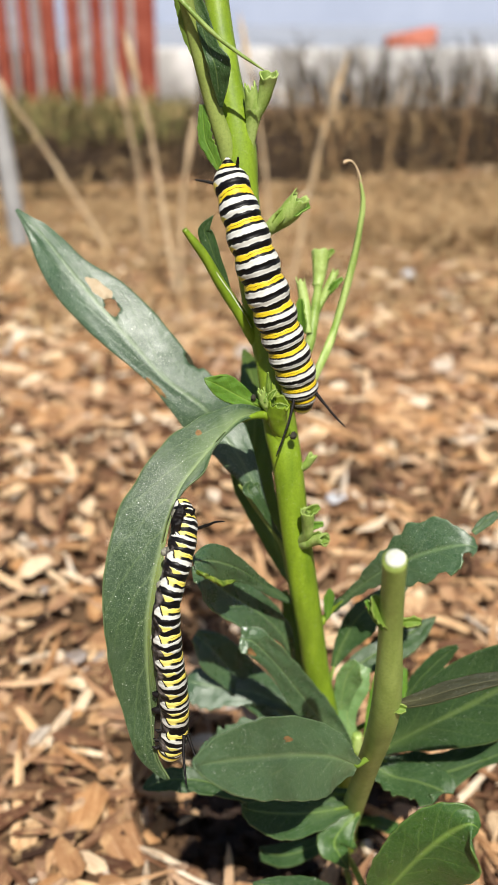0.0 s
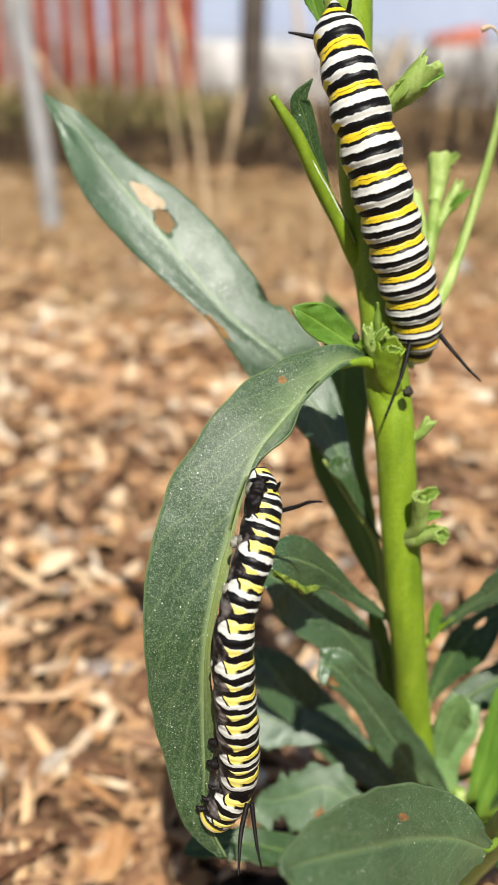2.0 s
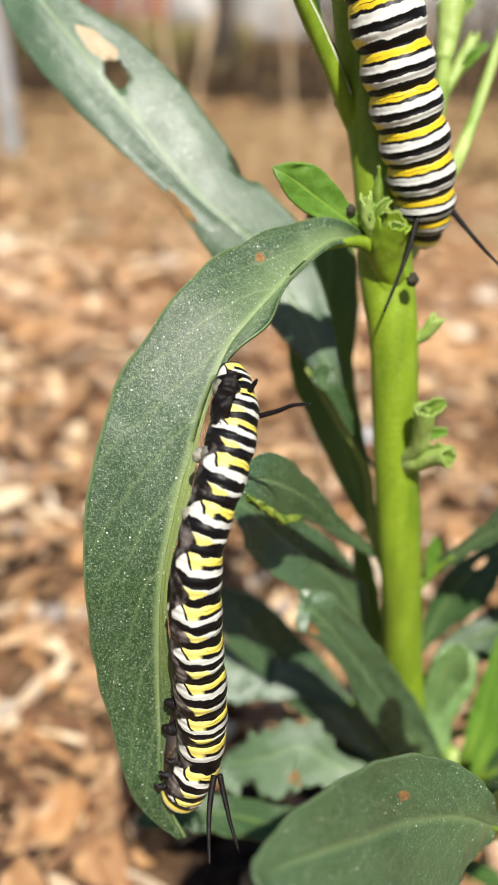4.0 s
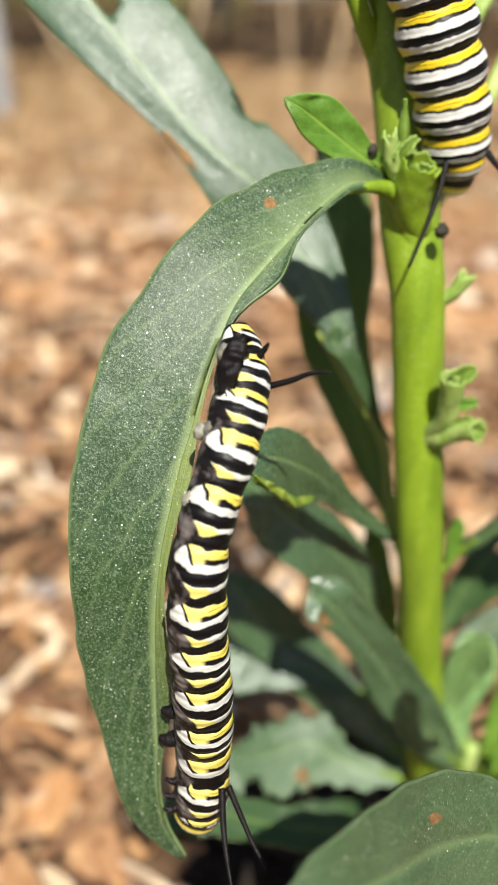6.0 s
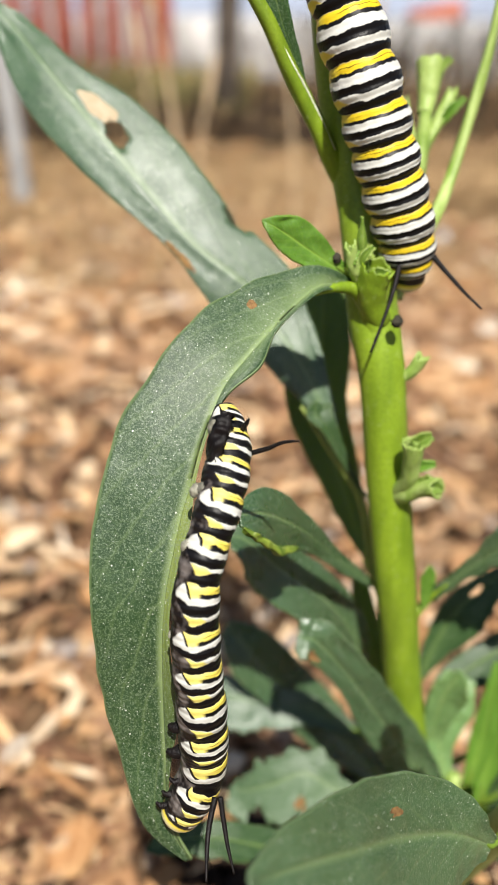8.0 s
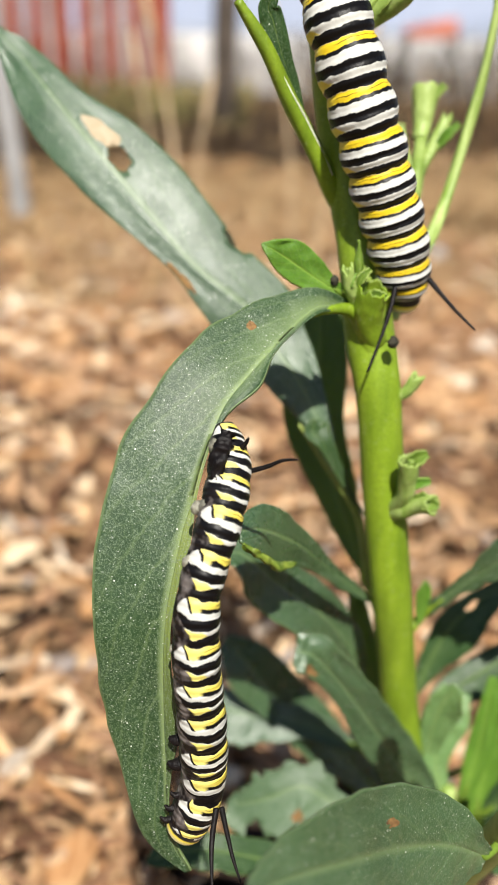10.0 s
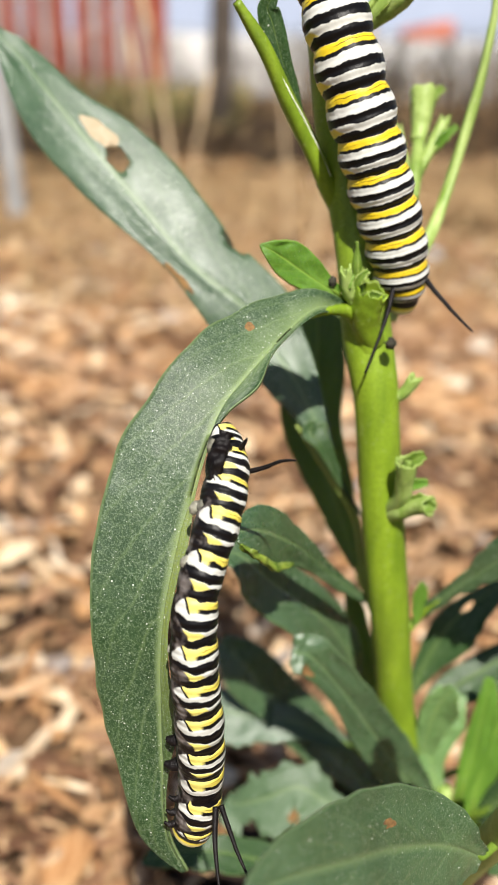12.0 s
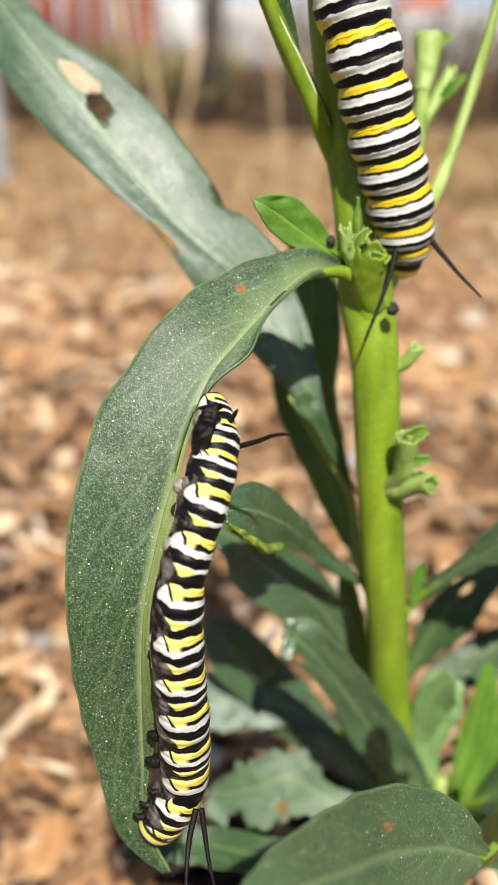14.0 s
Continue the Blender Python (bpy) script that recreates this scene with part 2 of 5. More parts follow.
CAT_BACK = caterpillar_material("striped_skin_back", (0.68, 0.49, 0.018), (0.68, 0.56, 0.09), (0.0, 0.165, 0.25, 0.435, 0.635, 0.79), 0.07, 0.0, 0.44, 0.05, 1.0)
CAT_SIDE = caterpillar_material("striped_skin_side", (0.74, 0.61, 0.10), (0.74, 0.64, 0.16), (0.0, 0.145, 0.25, 0.375, 0.60, 0.71), 0.0, 37.0, 0.305, 0.17, 0.9)


def head_material():
    n = Nodes("striped_head", 0.3, 0.5)
    u, v = n.uv()
    w = n.math("ADD", v, n.math("MULTIPLY", n.math("SUBTRACT", n.noise(500.0, n.coords(), 2.0), 0.5), 0.05))
    yellow, black = (0.72, 0.58, 0.06), (0.012, 0.011, 0.011)
    c = n.ramp(w, [(0.0, black), (0.22, black), (0.25, yellow), (0.36, yellow), (0.39, black), (0.52, black), (0.55, yellow), (0.68, (0.8, 0.76, 0.45)), (0.71, black), (0.86, black), (0.89, yellow), (0.97, black)])
    return n.done(c, n.noise(1500.0, n.coords(), 2.0), 0.15, 0.0002)


HEAD = head_material()
BLACK_SKIN = plain("black_filament", (0.003, 0.0025, 0.0025), (0.010, 0.007, 0.007), 1200.0, 0.5, 0.3, 0.2)
PAD = plain("pale_proleg_pad", (0.10, 0.095, 0.07), (0.38, 0.37, 0.29), 700.0, 0.4, 0.3, 0.5)
FOOT = plain("grey_proleg", (0.03, 0.028, 0.026), (0.30, 0.29, 0.22), 500.0, 0.5, 0.3, 0.4)


def chip_material(name, per_object):
    n = Nodes(name, 0.82, 0.25)
    if per_object:
        rnd = n.node("ObjectInfo").outputs["Random"]
    else:
        rnd = n.node("NewGeometry").outputs["Random Per Island"]
    tone = n.ramp(rnd, [(0.0, (0.04, 0.020, 0.012)), (0.08, (0.11, 0.048, 0.025)), (0.19, (0.20, 0.105, 0.058)), (0.31, (0.31, 0.170, 0.090)), (0.42, (0.46, 0.245, 0.105)), (0.51, (0.36, 0.215, 0.13)), (0.60, (0.56, 0.34, 0.17)), (0.70, (0.46, 0.31, 0.21)), (0.79, (0.70, 0.47, 0.26)), (0.88, (0.82, 0.62, 0.40)), (0.96, (0.88, 0.77, 0.60)), (1.0, (0.40, 0.35, 0.32))])
    co = n.coords()
    grain = n.stretched((4.0, 46.0, 1.0), "UV")
    g = n.noise(1.0, grain, 5.0, 0.65, 0.4)
    tone = n.mix(n.ramp(g, [(0.36, 0.62), (0.56, 0.0)]), tone, (0.46, 0.33, 0.23), "MULTIPLY")
    tone = n.mix(n.ramp(g, [(0.58, 0.0), (0.74, 0.35)]), tone, (0.72, 0.56, 0.36))
    tone = n.mix(n.ramp(n.noise(110.0, co, 4.0, 0.65), [(0.50, 0.0), (0.75, 0.38)]), tone, (0.26, 0.135, 0.06))
    tone = n.mix(n.ramp(n.noise(260.0, co, 3.0), [(0.52, 0.0), (0.72, 0.45)]), tone, (0.72, 0.48, 0.24))
    return n.done(tone, n.math("ADD", g, n.math("MULTIPLY", n.noise(320.0, co, 3.0), 0.8)), 0.8, 0.0010)


CHIP = chip_material("wood_chip", True)
CHIPS = chip_material("wood_chips_joined", False)
# near-black so that the plant's ground shadow reads deeper
SHADOW_BARK = plain("shadow_dark_bark", (0.010, 0.007, 0.005), (0.055, 0.030, 0.018), 160.0, 0.85)
PEBBLE = plain("pale_grey_stone", (0.42, 0.43, 0.45), (0.58, 0.59, 0.62), 120.0, 0.7)


def ground_material():
    n = Nodes("mulch_soil", 0.95, 0.15)
    co = n.coords()
    c = n.mix(n.ramp(n.noise(120.0, co, 5.0), [(0.3, 0.0), (0.7, 1.0)]), (0.045, 0.026, 0.015), (0.16, 0.095, 0.052))
    c = n.mix(n.ramp(n.noise(3.0, co, 3.0), [(0.4, 0.0), (0.7, 0.45)]), c, (0.34, 0.22, 0.12))
    return n.done(c, n.noise(200.0, co, 5.0), 0.8, 0.004)


SOIL = ground_material()
# soil colour holds the deep shade of the overhung bank front
BANK = plain("shade_dark_bank_soil", (0.014, 0.009, 0.006), (0.048, 0.031, 0.018), 12.0, 0.95, 0.8, 0.1, 0.01)
WALL = plain("white_washed_concrete", (0.22, 0.21, 0.20), (0.70, 0.68, 0.66), 11.0, 0.85, 0.3, 0.3, 0.003)
ROAD = plain("pale_pavement", (0.20, 0.22, 0.26), (0.28, 0.30, 0.35), 1.3, 0.8, 0.2, 0.3, 0.003)
RED = plain("faded_red_paint", (0.20, 0.032, 0.018), (0.42, 0.12, 0.075), 22.0, 0.75, 0.4, 0.3, 0.001)
GREY_PAINT = plain("weathered_grey_wood", (0.28, 0.23, 0.21), (0.54, 0.48, 0.45), 20.0, 0.85)
STAKE = plain("grey_white_stake", (0.27, 0.27, 0.27), (0.40, 0.40, 0.40), 40.0, 0.6)


# colour of the added far board that stands for bright low sky
FAR = plain("pale_blue_sky_board", (0.36, 0.40, 0.50), (0.44, 0.48, 0.58), 0.3, 0.8)


def straw_material(name, stops):
    n = Nodes(name, 0.8, 0.2)
    c = n.ramp(n.node("NewGeometry").outputs["Random Per Island"], stops)
    c = n.mix(n.ramp(n.noise(60.0, n.coords(), 3.0), [(0.4, 0.0), (0.8, 0.4)]), c, (0.25, 0.16, 0.08))
    return n.done(c, None, translucent=0.0)


# lower stops put the near-black shadows of the bank into the blades
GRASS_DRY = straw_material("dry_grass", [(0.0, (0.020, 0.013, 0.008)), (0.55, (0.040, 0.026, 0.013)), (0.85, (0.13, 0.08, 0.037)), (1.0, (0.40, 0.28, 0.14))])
LITTER = straw_material("straw_litter", [(0.0, (0.20, 0.11, 0.05)), (0.4, (0.38, 0.24, 0.115)), (1.0, (0.60, 0.43, 0.23))])
GRASS_GREEN = straw_material("weedy_grass", [(0.0, (0.05, 0.06, 0.02)), (0.4, (0.12, 0.13, 0.04)), (0.7, (0.22, 0.18, 0.07)), (1.0, (0.36, 0.26, 0.12))])
BRUSH = straw_material("grey_brush", [(0.0, (0.012, 0.010, 0.008)), (0.6, (0.050, 0.042, 0.034)), (1.0, (0.24, 0.21, 0.16))])


# ---- building helpers ----
def mesh_of(bm, name, material):
    me = bpy.data.meshes.new(name)
    bm.to_mesh(me)
    bm.free()
    for p in me.polygons:
        p.use_smooth = True
    for m in material if isinstance(material, (list, tuple)) else (material,):
        me.materials.append(m)
    return me


def part(name, bm, material, parent=None, label=""):
    ob = new(name, mesh_of(bm, name, material))
    ob.parent = parent
    return tagged(ob, label) if label else ob


def thing(name, place, label, category, group="", kind=""):
    ob = new(name)
    ob.empty_display_size = 0.01
    ob.location = place
    return tagged(ob, label, category, group, kind)


def catmull(points, f):
    """A point of the smooth curve through points, f from 0 to 1 along them. Rows may hold any numbers."""
    p = np.asarray(points, float)
    n = len(p) - 1
    x = min(max(f, 0.0), 1.0) * n
    i = min(int(x), n - 1)
    t = x - i
    a, b, c, d = p[max(i - 1, 0)], p[i], p[i + 1], p[min(i + 2, n)]
    return 0.5 * (2 * b + (c - a) * t + (2 * a - 5 * b + 4 * c - d) * t * t + (3 * b - a - 3 * c + d) * t ** 3)


def tube(bm, points, radii, around=14, rings=24, offset=(0, 0, 0), rough=0.0, cap=True, lobes=0.0):
    """A bent, tapered rod through points (mm), with its radii (mm)."""
    uv = bm.loops.layers.uv.verify()
    rows = []
    ref = Vector((0.13, -1.0, 0.21))
    for k in range(rings + 1):
        f = k / rings
        c = Vector(catmull(points, f))
        d = (Vector(catmull(points, min(f + 0.01, 1))) - Vector(catmull(points, max(f - 0.01, 0)))).normalized()
        a = (ref - d * ref.dot(d)).normalized()
        b = d.cross(a)
        r = float(catmull([[v] for v in radii], f)[0])
        row = []
        for j in range(around):
            w = 2 * math.pi * j / around
            rr = r * (1 + lobes * math.cos(3 * w)) + rough * noise.noise(Vector((1.6 * math.cos(w) + 7.1 + points[0][0], 1.6 * math.sin(w), f * 7 + points[0][2])))
            q = (c + (a * math.cos(w) + b * math.sin(w)) * max(rr, 0.01)) * MM - Vector(offset)
            row.append(bm.verts.new(q))
        rows.append(row)
    for k in range(rings):
        for j in range(around):
            face = bm.faces.new((rows[k][j], rows[k][(j + 1) % around], rows[k + 1][(j + 1) % around], rows[k + 1][j]))
            for loop, (uu, vv) in zip(face.loops, ((j, k), (j + 1, k), (j + 1, k + 1), (j, k + 1))):
                loop[uv].uv = (uu / around, vv / rings)
    if cap:
        bm.faces.new(rows[0][::-1])
        bm.faces.new(rows[-1])
    return rows


def box(bm, lo, hi, bevel=0.0):
    x, y, z = [(a + b) / 2 for a, b in zip(lo, hi)]
    made = bmesh.ops.create_cube(bm, size=1.0, matrix=Matrix.Translation((x, y, z)) @ Matrix.Diagonal((*[b - a for a, b in zip(lo, hi)], 1)))
    if bevel:
        edges = list({e for v in made["verts"] for e in v.link_edges})
        bmesh.ops.bevel(bm, geom=edges, offset=bevel, segments=2, affect="EDGES", profile=0.5)


# ---- the ground ----
def add_ground():
    bm = bmesh.new()
    xs = [-3000, -300, -30, -6] + [x * 0.1 - 1.2 for x in range(25)] + [6, 30, 300, 3000]
    ys = [-3000, -300, -30, -3] + [y * 0.06 - 0.3 for y in range(46)] + [4, 8, 30, 300, 3000]
    grid = [[bm.verts.new((x, y, 0.006 * noise.noise(Vector((x * 5, y * 5, 0))) if abs(x) < 1.3 and -0.4 < y < 2.5 else 0.0)) for x in xs] for y in ys]
    for a in range(len(ys) - 1):
        for b in range(len(xs) - 1):
            bm.faces.new((grid[a][b], grid[a][b + 1], grid[a + 1][b + 1], grid[a + 1][b]))
    return tagged(new("ground", mesh_of(bm, "ground", SOIL)), "bare brown soil under coarse bark and wood-chip mulch", "ground", kind="structure")


ground = add_ground()


# ---- behind the bed: pavement, wall, fence, grass bank ----
def add_setting():
    bm = bmesh.new()
    box(bm, (-60, 2.56, -0.05), (60, 90, 0.005))
    tagged(new("road", mesh_of(bm, "road", ROAD)), "pale sunlit pavement beyond the low wall", "pavement", kind="structure")
    # added board: gives the horizon the brightness of low sky
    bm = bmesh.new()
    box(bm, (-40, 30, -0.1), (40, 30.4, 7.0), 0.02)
    tagged(new("backdrop", mesh_of(bm, "backdrop", FAR)), "pale bluish backdrop, far out of focus, added for the bright low sky", "backdrop", kind="structure")
    bm = bmesh.new()
    for k in range(17):
        x = -4.6 + 0.6 * k
        box(bm, (x, 2.35, -0.05), (x + 0.597, 2.50, 0.088 + 0.005 * k + 0.004 * (k % 2)), 0.006)
    tagged(new("wall_north", mesh_of(bm, "wall_north", WALL)), "low whitewashed concrete kerb wall", "wall", kind="structure")
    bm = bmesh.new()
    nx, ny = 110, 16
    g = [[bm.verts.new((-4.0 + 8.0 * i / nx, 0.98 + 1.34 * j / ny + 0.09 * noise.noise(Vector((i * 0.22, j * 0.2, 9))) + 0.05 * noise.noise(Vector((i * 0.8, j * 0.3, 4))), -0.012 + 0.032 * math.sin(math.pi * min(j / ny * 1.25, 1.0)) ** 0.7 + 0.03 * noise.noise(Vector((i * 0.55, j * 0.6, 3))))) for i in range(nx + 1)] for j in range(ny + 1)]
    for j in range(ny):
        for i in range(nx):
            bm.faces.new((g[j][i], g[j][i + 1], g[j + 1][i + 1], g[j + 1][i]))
    tagged(new("bank", mesh_of(bm, "bank", BANK)), "soil bank under matted dry grass, darkened to stand for its shade", "ground", kind="structure")


add_setting()


def add_fence():
    f = thing("picket_fence", (-0.5, 2.25, 0), "faded red wooden picket fence with narrow weathered gaps", "fence")
    rng = random.Random(4)
    for k in range(20):
        x = 0.270 - 0.053 * k
        w = 0.046 if k == 0 else 0.027 + 0.009 * rng.random()
        bm = bmesh.new()
        box(bm, (x - w / 2, -0.009, 0.005), (x + w / 2, 0.009, 0.86 + 0.01 * rng.random()), 0.003)
        part("picket", bm, RED, f)
    for k in range(19):
        x = 0.270 - 0.053 * (k + 0.5)
        if k % 5 == 3:
            continue
        bm = bmesh.new()
        w = 0.007 + 0.008 * rng.random()
        box(bm, (x - w * 0.8, -0.006, 0.005), (x + w * 0.8, 0.006, 0.80 + 0.05 * rng.random()), 0.002)
        part("backing_slat", bm, GREY_PAINT, f, "bleached grey backing slat")
    for z in (0.30, 0.66):
        bm = bmesh.new()
        box(bm, (-0.75, 0.0095, z), (0.290, 0.0295, z + 0.05), 0.003)
        part("rail", bm, RED, f)
    return f


add_fence()


def add_brick():
    bm = bmesh.new()
    box(bm, (-0.058, -0.03, 0.0), (0.058, 0.03, 0.034), 0.005)
    for v in bm.verts:
        v.co.z += 0.012 * (v.co.x / 0.058) * (v.co.z > 0.02)
    ob = part("brick", bm, plain("red_clay", (0.40, 0.12, 0.08), (0.50, 0.19, 0.13), 40.0))
    ob.matrix_world = pose(0.385, 2.42, 0.1285, 0, 0, 8)
    return tagged(ob, "broken red clay brick lying on the low wall", "brick")


add_brick()


def blades(name, count, region, tall, wide, material, label, seed, lean=0.6, category="grass", gather=1.0):
    """Many thin bent blades in one mesh."""
    rng = random.Random(seed)
    verts, faces = [], []
    for _ in range(count):
        x, y = rng.uniform(*region[0]), region[1][0] + (region[1][1] - region[1][0]) * rng.random() ** gather
        h, w = rng.uniform(*tall), rng.uniform(*wide)
        a = rng.uniform(0, 2 * math.pi)
        out = Vector((math.cos(a), math.sin(a), 0)) * h * rng.uniform(0.2, 1.0) * lean
        side = Vector((-math.sin(a + rng.uniform(-1, 1)), math.cos(a), 0)).normalized() * w
        z0 = 0.005 if y < 1.05 else 0.012
        base = Vector((x, y, z0))
        i = len(verts)
        for f, s in ((0, 1), (0.35, 0.9), (0.7, 0.6), (1.0, 0.08)):
            c = base + out * f * f * 1.1 + Vector((0, 0, h * (f - 0.28 * lean * f * f * f)))
            verts += [c - side * s, c + side * s]
        faces += [(i, i + 1, i + 3, i + 2), (i + 2, i + 3, i + 5, i + 4), (i + 4, i + 5, i + 7, i + 6)]
    me = bpy.data.meshes.new(name)
    me.from_pydata(verts, [], faces)
    me.materials.append(material)
    return tagged(new(name, me), label, category, kind="stuff")


blades("dry_grass", 13000, ((-1.3, 1.4), (1.04, 1.95)), (0.015, 0.045), (0.0009, 0.0020), GRASS_DRY, "matted dry straw-coloured grass on the bank, mostly darkened for its shade", 11, 1.9, "grass", 0.75)
blades("weedy_grass", 2600, ((-1.2, -0.02), (1.4, 2.2)), (0.02, 0.07), (0.0012, 0.0028), GRASS_GREEN, "half-green weedy grass before the fence", 12, 0.8)
blades("brush", 130, ((-0.05, 1.2), (1.9, 2.3)), (0.06, 0.17), (0.0012, 0.0032), BRUSH, "dry grey-brown brush before the white wall", 13, 0.7, "brush")
blades("shrub_twigs", 150, ((0.08, 0.62), (1.80, 2.20)), (0.08, 0.24), (0.0020, 0.0052), BRUSH, "dark leafless shrub twigs before the wall", 16, 1.1, "shrub")
blades("long_dry_grass", 150, ((0.05, 0.9), (1.1, 1.7)), (0.08, 0.22), (0.0008, 0.0016), LITTER, "long arching dry grass blades", 14, 2.2)
blades("straw_mound", 4500, ((0.10, 0.75), (0.82, 1.10)), (0.015, 0.05), (0.0008, 0.0018), LITTER, "heap of golden straw at the edge of the mulch", 18, 2.4, "straw")
blades("straw_litter", 17000, ((-0.62, 0.66), (0.50, 1.10)), (0.008, 0.022), (0.0006, 0.0015), LITTER, "fine dry straw litter over the mulch", 15, 3.0, "straw", 0.5)


def add_post():
    bm = bmesh.new()
    box(bm, (-0.016, -0.016, -0.05), (0.016, 0.016, 0.62), 0.004)
    ob = part("post", bm, plain("dark_weathered_wood", (0.05, 0.038, 0.03), (0.12, 0.095, 0.075), 25.0))
    ob.matrix_world = pose(-0.062, 1.50, 0.0, 0, 1.0, 12)
    tagged(ob, "dark weathered wooden post before the wall", "post")


add_post()


def add_stalk(points, r, label):
    base = Vector(points[0]) * MM
    t = thing("dry_stalk", base, label, "dry stalk", "dry stalks in the mulch")
    bm = bmesh.new()
    tube(bm, points, (r * 0.8, r * 0.65, r * 0.4), 8, 16, base, r * 0.2)
    part("stalk", bm, STRAW, t)
    top, before = Vector(points[-1]), Vector(points[-2])
    d = (top - before).normalized()
    bm = bmesh.new()
    tube(bm, [top - d * 3, top + d * 9, top + d * 24, top + d * 36], (r * 0.4, r * 1.3, r * 0.9, 0.15), 8, 14, base, r * 0.5)
    part("seed_head", bm, STRAW, t, "feathery dry seed head")
    return t


for pts, r in (
    ([(-50, 655, -4), (-60, 668, 60), (-68, 676, 115), (-76, 680, 150)], 2.1),
    ([(-48, 672, -4), (-50, 678, 40), (-47, 682, 80), (-44, 684, 96)], 1.9),
    ([(-115, 800, -4), (-150, 810, 55), (-178, 818, 100), (-200, 822, 132)], 2.0),
    ([(18, 700, -4), (14, 710, 70), (6, 716, 130), (0, 720, 160)], 1.6),
    ([(30, 690, -4), (42, 700, 60), (52, 706, 110), (60, 710, 135)], 1.6),
    ([(-92, 830, -4), (-96, 838, 60), (-103, 842, 105), (-106, 846, 120)], 1.9),
):
    add_stalk(pts, r, "bleached dry grass stalk standing in the mulch")


def add_stake():
    base = Vector((-0.203, 0.822, 0.0))
    t = thing("garden_stake", base, "grey-white leaning garden stake in the mulch", "stake")
    bm = bmesh.new()
    tube(bm, [(-202.5, 822, -10), (-206, 822, 60), (-213, 823, 130), (-222, 824, 210)], (8, 8, 8, 8), 12, 8, base, 0.3)
    part("shaft", bm, STAKE, t)


add_stake()


def pebble(x, y, r, label):
    bm = bmesh.new()
    bmesh.ops.create_icosphere(bm, subdivisions=3, radius=1.0)
    for v in bm.verts:
        v.co = Vector((v.co.x * r * 1.25, v.co.y * r, v.co.z * r * 0.6)) * (1 + 0.12 * noise.noise(v.co * 1.3 + Vector((x * 90, 0, 0))))
    ob = part("pebble", bm, PEBBLE)
    ob.matrix_world = pose(x, y, 0.0085, 6, 4, x * 900)
    return tagged(ob, label, "stone", "pebbles in the mulch")


pebble(0.0366, 0.3437, 0.0038, "small pale grey stone lying among wood chips")
pebble(0.124, 0.715, 0.0065, "pale flat stone lying in straw litter")

# ---- the milkweed ----
BASE = Vector((0.021, 0.157, 0.0))
plant = thing("milkweed_plant", BASE, "green milkweed with chewed leaves and a broken second stem", "plant")

